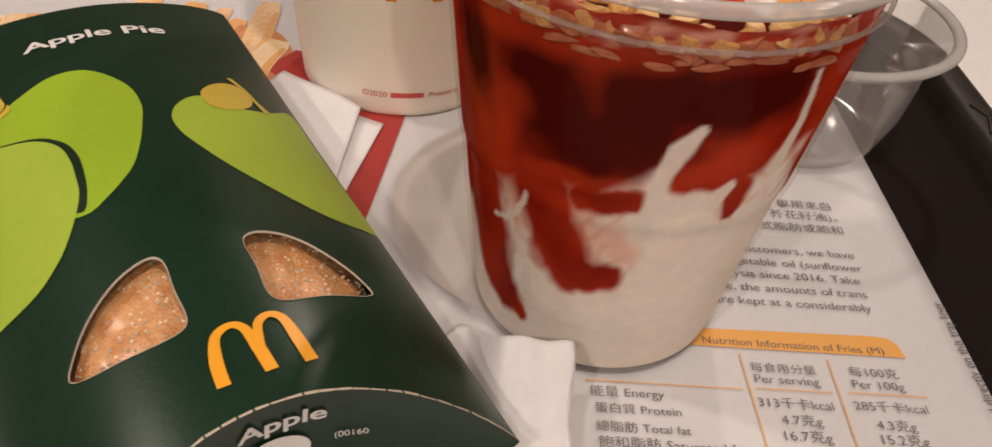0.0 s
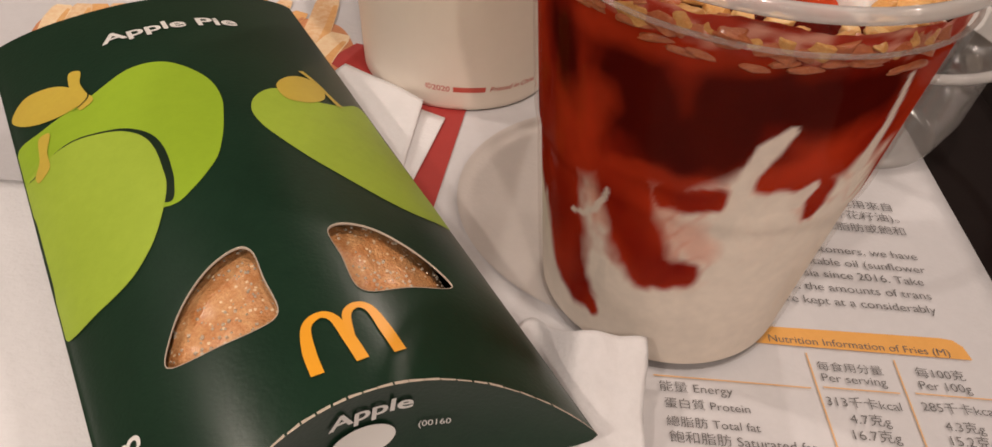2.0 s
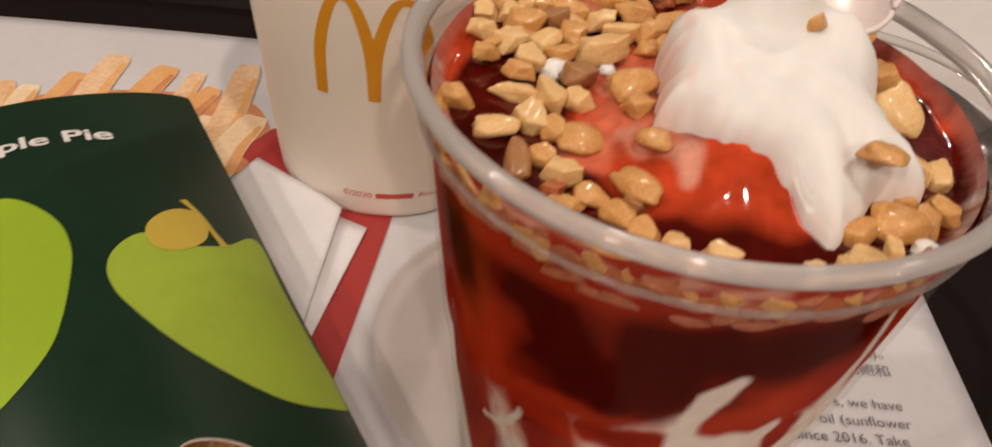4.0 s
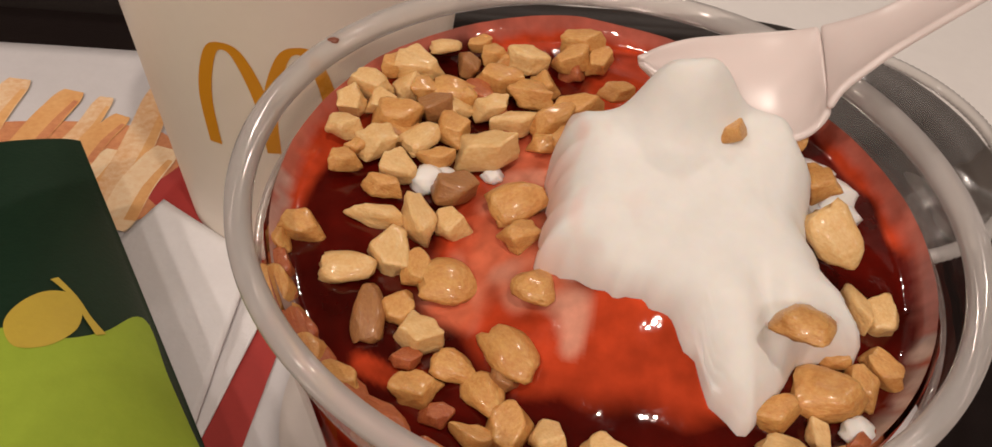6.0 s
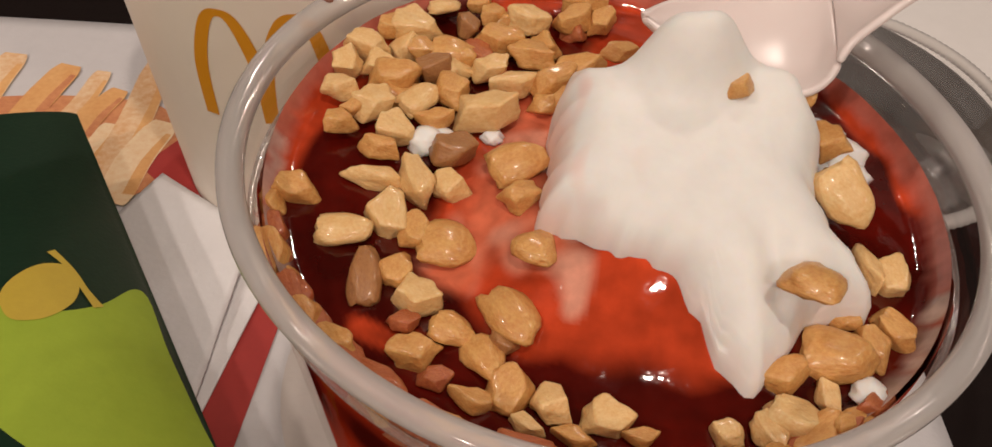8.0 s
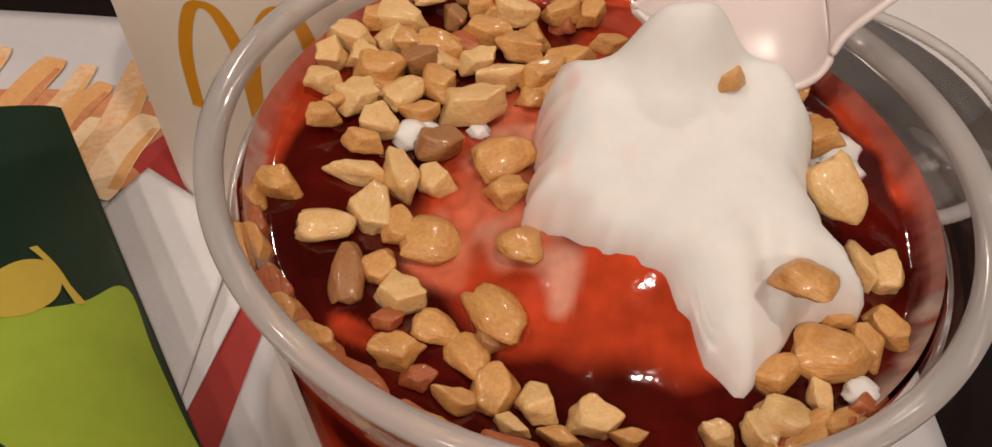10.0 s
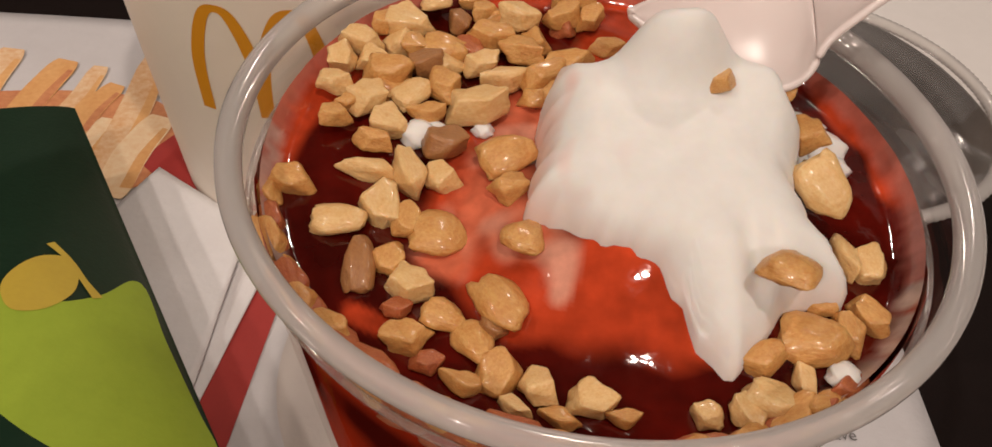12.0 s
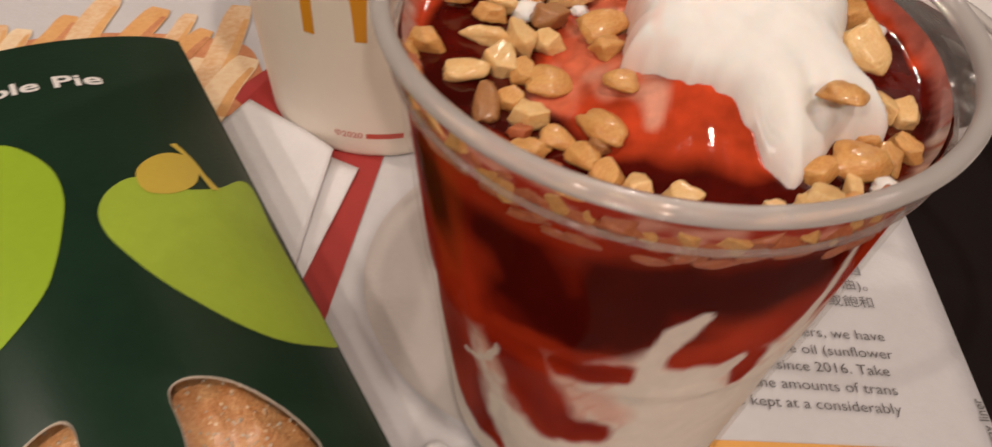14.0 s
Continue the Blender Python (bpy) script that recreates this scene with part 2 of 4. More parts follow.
def smooth_loop(points, per=8):
    """A closed centripetal Catmull-Rom curve through the points."""
    out, n = [], len(points)
    for i in range(n):
        p = [Vector(points[(i + k - 1) % n]) for k in range(4)]
        t = [0.0]
        for k in range(3):
            t.append(t[-1] + max((p[k + 1] - p[k]).length, 1e-7) ** 0.5)
        for s in range(per):
            u = t[1] + (t[2] - t[1]) * s / per
            a = [p[k] * ((t[k + 1] - u) / (t[k + 1] - t[k])) + p[k + 1] * ((u - t[k]) / (t[k + 1] - t[k])) for k in range(3)]
            c = [a[k] * ((t[k + 2] - u) / (t[k + 2] - t[k])) + a[k + 1] * ((u - t[k]) / (t[k + 2] - t[k])) for k in range(2)]
            out.append(c[0] * ((t[2] - u) / (t[2] - t[1])) + c[1] * ((u - t[1]) / (t[2] - t[1])))
    return out


def stroke(points, widths, per=6):
    """The outline of a brush stroke along an open curve."""
    pts, wd = [], []
    n = len(points)
    for i in range(n - 1):
        p0, p1, p2, p3 = (Vector(points[min(max(i + k - 1, 0), n - 1)]) for k in range(4))
        for s in range(per + (i == n - 2)):
            t = s / per
            pts.append(0.5 * (2 * p1 + (p2 - p0) * t + (2 * p0 - 5 * p1 + 4 * p2 - p3) * t * t + (3 * p1 - p0 - 3 * p2 + p3) * t ** 3))
            wd.append(widths[i] * (1 - t) + widths[i + 1] * t)
    left, right = [], []
    for i, p in enumerate(pts):
        d = (pts[min(i + 1, len(pts) - 1)] - pts[max(i - 1, 0)]).normalized()
        nrm = Vector((-d.y, d.x)) * wd[i] / 2
        left.append(p + nrm), right.append(p - nrm)
    return left + right[::-1]


def flat_bm(loops):
    """A flat filled shape from closed outlines; inner outlines become holes."""
    cu = bpy.data.curves.new("outline", "CURVE")
    cu.dimensions, cu.fill_mode = "2D", "BOTH"
    for loop in loops:
        sp = cu.splines.new("POLY")
        sp.points.add(len(loop) - 1)
        for p, q in zip(sp.points, loop):
            p.co = (q[0], q[1], 0, 1)
        sp.use_cyclic_u = True
    return curve_bm(cu)


def curve_bm(cu):
    ob = bpy.data.objects.new("outline", cu)
    scene.collection.objects.link(ob)
    dg = bpy.context.evaluated_depsgraph_get()
    dg.update()
    me = bpy.data.meshes.new_from_object(ob.evaluated_get(dg))
    bm = bmesh.new()
    bm.from_mesh(me)
    bpy.data.objects.remove(ob)
    bpy.data.meshes.remove(me)
    return bm


def text_bm(words, x, y, width, bold=0.0, size=None, shear=0.0):
    """Lettering with its baseline's left end at x, y, stretched to the width."""
    cu = bpy.data.curves.new("lettering", "FONT")
    cu.body, cu.size, cu.offset, cu.shear, cu.resolution_u = words, 1.0, bold, shear, 4
    cu.fill_mode = "FRONT"
    bm = curve_bm(cu)
    xs = [v.co.x for v in bm.verts] or [0, 1]
    k = width / max(max(xs) - min(xs), 1e-6)
    ky = size if size else k
    for v in bm.verts:
        v.co = Vector((x + (v.co.x - min(xs)) * k, y + v.co.y * ky, 0))
    return bm


def cut(bm, step):
    """Cut a flat mesh along a grid, so that it can be bent."""
    for ax in (0, 1):
        vals = [v.co[ax] for v in bm.verts]
        if not vals:
            return bm
        k = math.floor(min(vals) / step) + 1
        while k * step < max(vals):
            co, no = [0, 0, 0], [0, 0, 0]
            co[ax], no[ax] = k * step, 1
            bmesh.ops.bisect_plane(bm, geom=bm.verts[:] + bm.edges[:] + bm.faces[:], plane_co=co, plane_no=no)
            k += 1
    return bm


def bent(bm, place, step=0.004):
    cut(bm, step)
    for v in bm.verts:
        v.co = place(v.co.x, v.co.y)
    return bm


def sheet(name, material, nu, nv, place, thick=0.0003):
    verts = [place(u / nu, v / nv) for v in range(nv + 1) for u in range(nu + 1)]
    faces = [(v * (nu + 1) + u, v * (nu + 1) + u + 1, (v + 1) * (nu + 1) + u + 1, (v + 1) * (nu + 1) + u) for v in range(nv) for u in range(nu)]
    ob = put(name, mesh_of(name, verts, faces, material))
    sol = ob.modifiers.new("thickness", "SOLIDIFY")
    sol.thickness, sol.offset = thick, 1.0
    return ob


# ---- room ----
def slab(name, x0, x1, y0, y1, z0, z1, material, category):
    ob = part(name, box_bm(x0, x1, y0, y1, z0, z1), material)
    return tagged(ob, "", category, kind="structure")


R = 2.6
slab("floor", -R, R, -R, R, -0.80, -0.76, M_FLOOR, "floor")
slab("ceiling", -R, R, -R, R, CEIL, CEIL + 0.1, M_CEIL, "ceiling")
slab("wall_north", -R, R, R, R + 0.1, -0.76, CEIL, M_WALL, "wall")
slab("wall_south", -R, R, -R - 0.1, -R, -0.76, CEIL, M_WALL, "wall")
slab("wall_east", R, R + 0.1, -R, R, -0.76, CEIL, M_WALL, "wall")
slab("wall_west", -R - 0.1, -R, -R, R, -0.76, CEIL, M_WALL, "wall")


def ceiling_lamp(x, y, radius, glow):
    lamp = thing("ceiling_lamp", "round white ceiling lamp with a metal ring", "lamp", "ceiling lamps", at=(x, y, CEIL))
    put("ring", lathe_mesh("ring", [(radius, 0), (radius * 1.12, 0), (radius * 1.14, -0.012), (radius * 1.02, -0.02), (radius, -0.012)], M_METAL, 40, closed=True), lamp, "brushed metal ring")
    put("diffuser", lathe_mesh("diffuser", [(0.0005, -0.009), (radius * 0.6, -0.009), (radius * 0.995, -0.006)], glow, 40), lamp, "glowing white diffuser")
    return lamp


for lx, ly, watts in LAMPS:
    ceiling_lamp(lx, ly, 0.14, M_LAMP)

# ---- table and tray ----
table = thing("table", "white laminate restaurant table", "table", at=(0, 0.05, -0.76))
part("tabletop", box_bm(-0.6, 0.6, -0.45, 0.45, 0.725, 0.7535, 0.004), M_TABLE, table)
put("pedestal", lathe_mesh("pedestal", [(0.0, 0.0), (0.26, 0.0), (0.26, 0.012), (0.05, 0.03), (0.035, 0.06), (0.035, 0.7), (0.12, 0.725)], M_METAL, 40), table, "metal pedestal foot")

tray = thing("tray", "dark brown plastic serving tray under a paper liner", "tray")
TX0, TX1, TY0, TY1, TR = -0.30, 0.142, -0.16, 0.190, 0.07


def tray_loop(inset, z):
    r = max(TR - inset, 0.01)
    out = []
    for cx, cy, a0 in ((TX1 - TR, TY1 - TR, 0), (TX0 + TR, TY1 - TR, 90), (TX0 + TR, TY0 + TR, 180), (TX1 - TR, TY0 + TR, 270)):
        for i in range(17):
            a = radians(a0 + 90 * i / 16)
            out.append((cx + r * math.cos(a), cy + r * math.sin(a), z))
    return out


def ring_stack(name, loops, material, parent, cap=False):
    n = len(loops[0])
    verts = [v for loop in loops for v in loop]
    faces = [(k * n + i, k * n + (i + 1) % n, (k + 1) * n + (i + 1) % n, (k + 1) * n + i) for k in range(len(loops) - 1) for i in range(n)]
    if cap:
        faces.append(tuple(range((len(loops) - 1) * n, len(loops) * n)))
    return put(name, mesh_of(name, verts, faces, material), parent)


ring_stack("tray_floor", [tray_loop(0.008, -0.0062), tray_loop(0.012, -0.0062), tray_loop(0.0130, -0.0012), tray_loop(0.0135, -0.0010)], M_TRAY, tray, cap=True)
ring_stack("tray_rim", [tray_loop(0.0129, -0.0013), tray_loop(0.0120, 0.0045), tray_loop(0.0112, 0.0068), tray_loop(0.0098, 0.0076), tray_loop(0.003, 0.0080), tray_loop(0.0008, 0.0072), tray_loop(0.0, 0.0050), tray_loop(0.0012, -0.0062)], M_TRAY_RIM, tray)
# the worn raised mark on the rim, as plain raised strokes
for i, (y, l) in enumerate(((0.088, 0.009), (0.079, 0.012), (0.070, 0.008), (0.062, 0.011), (0.051, 0.007))):
    bm = box_bm(0.1345, 0.1385, y - l / 2, y + l / 2, 0.0077, 0.0086, 0.0005)
    bmesh.ops.rotate(bm, verts=bm.verts, cent=(0.1365, y, 0.008), matrix=Euler((0, 0, radians((25, -20, 15, -10, 20)[i]))).to_matrix())
    part("raised_mark", bm, M_TRAY_RIM, tray)

# ---- printed tray liner ----
liner = thing("tray_liner", "white printed paper tray liner with nutrition table and fries", "tray liner")


def liner_place(u, v):
    x, y = -0.262 + 0.354 * u, -0.148 + 0.3 * v
    return (x, y + 0.004 * math.sin(4 * u), -0.0002 + 0.00008 * noise.noise((x * 40, y * 40, 0)))


paper = sheet("sheet", M_PAPER, 60, 60, liner_place, 0.0002)
paper.parent = liner
for p in paper.modifiers:
    p.offset = -1.0
PRINT_Z = 0.00025


def printed(name, bm, material, label="", z=PRINT_Z):
    for v in bm.verts:
        v.co.z = z
    return part(name, bm, material, liner, label)


MM = 0.001
TEXTS = [("Nutrition Information of Fries (M)", 25.4, -18.6, 44.5), ("每食用分量", 35.4, -26.4, 15.6), ("Per serving", 35.7, -29.9, 15.2),
         ("每100克", 59.1, -26.0, 11.8), ("Per 100g", 58.8, -29.8, 12.3), ("313千卡kcal", 35.0, -36.9, 17.2), ("285千卡kcal", 57.2, -36.2, 17.1),
         ("4.7克g", 39.2, -41.5, 9.2), ("4.3克g", 60.8, -41.4, 9.0), ("16.7克g", 38.8, -45.9, 10.6), ("15.2克g", 60.7, -45.4, 10.6),
         ("能量 Energy", -3.0, -36.5, 16.6), ("蛋白質 Protein", -2.4, -41.1, 19.1), ("總脂肪 Total fat", -2.5, -46.1, 20.6), ("飽和脂肪 Saturated fat", -2.3, -50.3, 32.0)]
PARAGRAPH = [("customers, we have", 41.5, 16.4, 31.9), ("vegetable oil (sunflower", 36.0, 11.2, 38.0), ("Malaysia since 2016. Take", 31.0, 6.2, 40.8),
             ("ce, the amounts of trans", 33.4, 1.0, 38.7), ("are kept at a considerably", 31.2, -4.1, 40.4),
             ("專用來自", 57.2, 37.5, 15.7), ("芥花籽油)。", 54.0, 32.4, 19.5), ("式脂肪或飽和", 50.0, 26.8, 23.6)]
for words, x, y, width in TEXTS + PARAGRAPH:
    printed("printed_line", text_bm(words, x * MM, y * MM, width * MM, -0.004), M_INK, z=PRINT_Z + 0.00012)
side = text_bm("not put food directly on this tray liner", 0, 0, 0.052)
for v in side.verts:
    v.co = Vector((0.0915 - v.co.y, -0.0505 + v.co.x, 0))
printed("printed_line", side, M_INK)
bar = [(-0.002, -0.0195), (0.0750, -0.0192), (0.0742, -0.0150), (0.0722, -0.0130), (0.0690, -0.0126), (-0.002, -0.0142)]
printed("orange_heading_bar", flat_bm([bar]), M_ORANGE_INK, "orange heading bar")
for x0, y0, x1, y1 in ((33.7, -21.3, 34.4, -55), (55.0, -21.3, 54.4, -55)):
    printed("table_line", flat_bm([[(x0 * MM - .0002, y0 * MM), (x0 * MM + .0002, y0 * MM), (x1 * MM + .0002, y1 * MM), (x1 * MM - .0002, y1 * MM)]]), M_LINE_INK)
for x0, x1, y in ((-4.0, 32.4, -32.2), (35.4, 53.3, -31.6), (57.0, 75.8, -31.2)):
    printed("table_line", flat_bm([[(x0 * MM, y * MM - .0002), (x1 * MM, y * MM - .0002), (x1 * MM, y * MM + .0002), (x0 * MM, y * MM + .0002)]]), M_LINE_INK)
printed("red_carton_print", flat_bm([[(-0.072, 0.100), (-0.0510, 0.0800), (-0.0526, 0.0697), (-0.0611, 0.000), (-0.0770, 0.000), (-0.0600, 0.0640), (-0.072, 0.0650), (-0.1000, 0.092), (-0.092, 0.105)]]), M_RED_INK, "dark red printed carton", z=PRINT_Z + 0.00006)
# painted shadow: a disc where KEY throws the shade of the sundae cup's rim
printed("rim_shadow_disc", flat_bm([[(-0.0048 + 0.0479 * math.cos(a), 0.0294 + 0.0479 * math.sin(a)) for a in (2 * math.pi * i / 96 for i in range(96))]]), M_SHADOW_TINT, "pale beige disc painted as the shadow of the cup rim", z=PRINT_Z + 0.00003)
rnd = random.Random(5)
printed("fries_print_shade", flat_bm([smooth_loop([(-0.196, 0.092), (-0.195, 0.104), (-0.170, 0.109), (-0.150, 0.116), (-0.130, 0.119), (-0.112, 0.119), (-0.100, 0.116), (-0.0918, 0.101), (-0.0887, 0.090), (-0.102, 0.080), (-0.14, 0.070), (-0.19, 0.075)])]), M_FRY_DARK, "orange print of french fries")
# foot x, y, tip x, y, width (mm) and tone of each printed fry
FRIES = [(-171, 96, -176, 117, 6.5, 1), (-167, 96, -168, 116, 7, 2), (-161, 102, -157, 125, 7, 0), (-149.5, 102, -148, 137, 9.5, 1), (-137, 104, -131, 133, 9, 0), (-126, 103, -121, 131, 6, 1), (-120, 100, -114, 123, 7, 0),
         (-115, 92, -112, 108, 6, 2), (-108, 84, -106.5, 138, 9, 1), (-104, 78, -98, 110, 9.5, 2), (-179, 97, -182, 115, 7, 0), (-184, 94, -187, 114, 7, 1), (-191, 92, -193, 112, 7, 2), (-126, 92, -124, 110, 7, 1)]
for i, (x0, y0, x1, y1, w, tone) in enumerate(FRIES):
    p0, d, w = Vector((x0, y0)) * MM, Vector((x1 - x0, y1 - y0)) * MM, w * MM
    bow = Vector((-d.y, d.x)) * 0.04 * math.sin(i * 2.3)
    pts = [p0, p0 + d * 0.12, p0 + d * 0.5 + bow, p0 + d * 0.86 + bow * 0.3, p0 + d]
    printed("printed_fry", flat_bm([stroke(pts, [w * .8, w, w * 1.04, w * .96, w * .66], 5)]), (M_FRY_GOLD, M_FRY, M_FRY_PALE)[tone], z=PRINT_Z + 0.00010 + 0.00002 * i)
    printed("printed_fry_side", flat_bm([stroke([p + Vector((d.y, -d.x)).normalized() * w * 0.34 for p in pts[1:4]], [w * .34, w * .30, w * .16], 5)]), M_FRY_GOLD if tone else M_FRY_DARK, z=PRINT_Z + 0.00011 + 0.00002 * i)


# ---- apple pie carton ----
carton = thing("pie_carton", "dark green apple pie carton with pear print and two windows", "food carton")
BO, BD, BN = Vector((-0.0210, -0.0610)), Vector((-0.512, 0.859)), Vector((-0.859, -0.512))
BW, S0, S1 = 0.0845, -0.0005, 0.1750


def top_z(s, w):
    q, t = min(max(2 * w / BW - 1, -1), 1), min(max(s / 0.17, 0), 1)
    e = 0.0148 + 0.0045 * t
    return e + (0.0318 + 0.0052 * math.sin(math.pi * t) - e) * (1 - q * q) ** 0.85


def near_end(w):
    q = 2 * w / BW - 1
    return S0 + 0.0142 * (1 - q * q)


def far_end(w):
    q = 2 * w / BW - 1
    return S1 - 0.0065 * (1 - q * q)


def carton_point(s, w, lift=0.0):
    p = BO + BD * s + BN * w
    return Vector((p.x, p.y, top_z(s, w) + lift + 0.0003 * noise.noise((s * 25, w * 30, 3))))


def on_carton(bm, lift, step=0.0035):
    """Shapes drawn with x across the carton (to its right) and y along it."""
    return bent(bm, lambda x, y: carton_point(y, -x, lift), step)


def sw(points):
    return [(-w * MM, s * MM) for s, w in points]


WINDOW_A = smooth_loop(sw([(37, 69.4), (42.9, 67.2), (48.9, 62.5), (53.5, 56.1), (54.6, 50.6), (52.8, 49), (44.8, 49.1), (36.4, 49.2), (34.9, 50.9), (34.8, 59.6)]), 6)
WINDOW_B = smooth_loop(sw([(53, 33.2), (54.5, 30.4), (52.8, 24.4), (47.2, 18.5), (40.2, 14.4), (35.7, 13.8), (35.1, 23.8), (35.1, 31.9), (36.8, 33.6), (45, 33.4)]), 6)
edge = [(-BW * i / 60, near_end(BW * i / 60)) for i in range(61)] + [(-BW * i / 60, far_end(BW * i / 60)) for i in range(60, -1, -1)]
shell = part("top_panel", on_carton(flat_bm([edge, WINDOW_A, WINDOW_B]), 0.0), M_GREEN, carton, smooth=True)
bend = []
for v in shell.data.vertices:
    d = v.co.xy - BO
    s_, w_ = d.dot(BD), d.dot(BN)
    e = 0.001
    n_ = (carton_point(s_ + e, w_) - carton_point(s_ - e, w_)).cross(carton_point(s_, w_ + e) - carton_point(s_, w_ - e)).normalized()
    bend.append(n_ if n_.z > 0 else -n_)
shell.data.normals_split_custom_set_from_vertices(bend)
for win in (WINDOW_A, WINDOW_B):
    c = sum((Vector(p) for p in win), Vector((0, 0))) / len(win)
    verts, faces, m_ = [], [], len(win)
    for p in win:
        o = Vector(p) + (Vector(p) - c).normalized() * 0.0002
        verts += [carton_point(p[1], -p[0], -0.0003), carton_point(p[1], -p[0], 0.0002), carton_point(o.y, -o.x, 0.0002)]
    for i in range(m_):
        a, d = 3 * i, 3 * ((i + 1) % m_)
        faces += [(a, d, d + 1, a + 1), (a + 1, d + 1, d + 2, a + 2)]
    put("cut_edge", mesh_of("cut_edge", verts, faces, M_CARD), carton, "raw card edge of the window")


def bottom_point(s, w):
    p = BO + BD * s + BN * w
    q = 2 * w / BW - 1
    return Vector((p.x, p.y, top_z(s, 0.0) - (top_z(s, 0.0) - 0.0018) * (1 - q * q) ** 0.6))


part("bottom_panel", bent(flat_bm([edge]), lambda x, y: bottom_point(y, -x), 0.0045), M_GREEN, carton, smooth=True)


def end_point(end, w, h):
    """On an end flap: h runs from 0 at the bottom to 1 at the crease."""
    s = end(w)
    a, b = bottom_point(s, w), carton_point(s, w)
    bow = 0.0022 * math.sin(math.pi * h) * (1 - (2 * w / BW - 1) ** 2) * (1 if end is near_end else -1)
    p = a.lerp(b, h)
    return p + Vector((BD.x, BD.y, 0)) * bow


for end, nm in ((near_end, "end_flap"), (far_end, "end_flap")):
    verts = [end_point(end, BW * i / 60, j / 8) for j in range(9) for i in range(61)]
    faces = [(j * 61 + i, j * 61 + i + 1, (j + 1) * 61 + i + 1, (j + 1) * 61 + i) for j in range(8) for i in range(60)]
    put(nm, mesh_of(nm, verts, faces, M_GREEN), carton)
# the worn white crease along the near end
for k in range(30):
    w0, w1 = BW * (k + 0.03) / 30, BW * (k + rnd.uniform(0.86, 1.0)) / 30
    t0, t1 = rnd.uniform(.0002, .0005), rnd.uniform(.0002, .0006)
    bm = flat_bm([[(-w0, near_end(w0) - .00012), (-w1, near_end(w1) - .00012), (-w1, near_end(w1) + t1), (-w0, near_end(w0) + t0)]])
    part("worn_crease", on_carton(bm, 0.0002, 0.01), M_CARD, carton, "scuffed white crease")


def decal(name, loops, material, lift, label=""):
    return part(name, on_carton(flat_bm(loops), lift), material, carton, label, smooth=True)


PEAR_BIG = sw([(125.8, 83.7), (124.7, 78), (125, 66.4), (129.9, 55.2), (129.3, 49.2), (126.2, 45.2), (115.9, 39.9), (106.1, 39.2), (97.7, 41), (88.7, 43.9), (82.2, 47.1), (75.8, 53.6), (73.6, 58.1), (78, 65.7), (93.2, 79.5), (107.9, 83.8)])
PEAR_FRONT = sw([(112.2, 83.8), (112.2, 73.4), (108.5, 66.6), (104.2, 61.6), (98.8, 58.5), (93, 57.5), (86.2, 57.6), (80, 58.2), (70.6, 62), (65, 65.7), (61, 70.6), (59.8, 76.9), (60.7, 83.9), (77.4, 83.9), (96.6, 83.9)])
PEAR_SIDE = sw([(98.8, 34.3), (104.5, 31.7), (108.8, 26.2), (108.2, 21.7), (104.9, 17.6), (106.5, 9.8), (112.3, 2.9), (111.9, 1.6), (95.8, 1.5), (77.5, 0.9), (62.2, 0.1), (60.4, 5), (60.7, 11), (64.2, 17), (75.6, 26.6), (87.4, 32.5), (92.9, 34.2)])
decal("pear_print", [[(max(p.x, 0.0003 - BW), p.y) for p in smooth_loop(PEAR_BIG)]], M_LIME2, 0.00018, "bright lime green pear print")
SHADE = sw([(112.2, 83.7), (112.8, 73.4), (109.3, 66.6), (105.2, 61.1), (99.2, 57.1), (92.9, 55.7), (85.1, 55.9), (79.9, 56.6), (74.8, 58.5), (77.7, 61.8), (98, 69.7), (109.9, 79.5)])
decal("outline_print", [smooth_loop(SHADE)], M_OUTLINE, 0.00026, "dark outline print")
decal("pear_print", [[(max(p.x, 0.0003 - BW), p.y) for p in smooth_loop(PEAR_FRONT)]], M_LIME, 0.00034, "lime green pear print")
decal("pear_print", [[(min(p.x, -0.0003), p.y) for p in smooth_loop(PEAR_SIDE, 6)]], M_LIME, 0.00018, "lime green pear print")
decal("leaf_print", [smooth_loop(sw([(139, 83.4), (142.2, 79.6), (140.2, 74.8), (136.2, 70.6), (127.8, 66.8), (124.6, 67.6), (124.2, 71.6), (127.1, 77.1), (133.1, 81.8)]))], M_STEM, 0.0003, "mustard yellow leaf print")
decal("stem_print", [smooth_loop(sw([(140.2, 68), (138.6, 65.7), (133.2, 66.6), (128.3, 66.2), (122.9, 65.3), (121.7, 68.5), (126.1, 69), (133.1, 69.2)]))], M_STEM, 0.00036, "mustard yellow stem print")
decal("stem_print", [smooth_loop(sw([(122.5, 78.6), (121.3, 76.4), (115.3, 77.9), (109.2, 78.5), (108.1, 81.2), (110.6, 81.7), (114.2, 80.1)]))], M_STEM, 0.00045, "mustard yellow stem print")
decal("leaf_print", [smooth_loop(sw([(110, 24.8), (115.1, 21.4), (118, 16.3), (116.9, 12.4), (111.9, 12), (106.6, 14.2), (103, 19.5), (103.8, 24.1)]))], M_STEM, 0.0003, "mustard yellow leaf print")
decal("stem_print", [stroke(sw([(121.6, 14.7), (116, 12.4), (110.4, 11.4), (105.6, 10.2)]), [.0016, .0010, .0012, .0018])], M_STEM, 0.0004, "mustard yellow stem print")
decal("outline_print", [stroke(sw([(130, 65.9), (125, 66.2), (122.8, 70.1)]), [.0002, .0004, .0002])], M_OUTLINE, 0.0005)
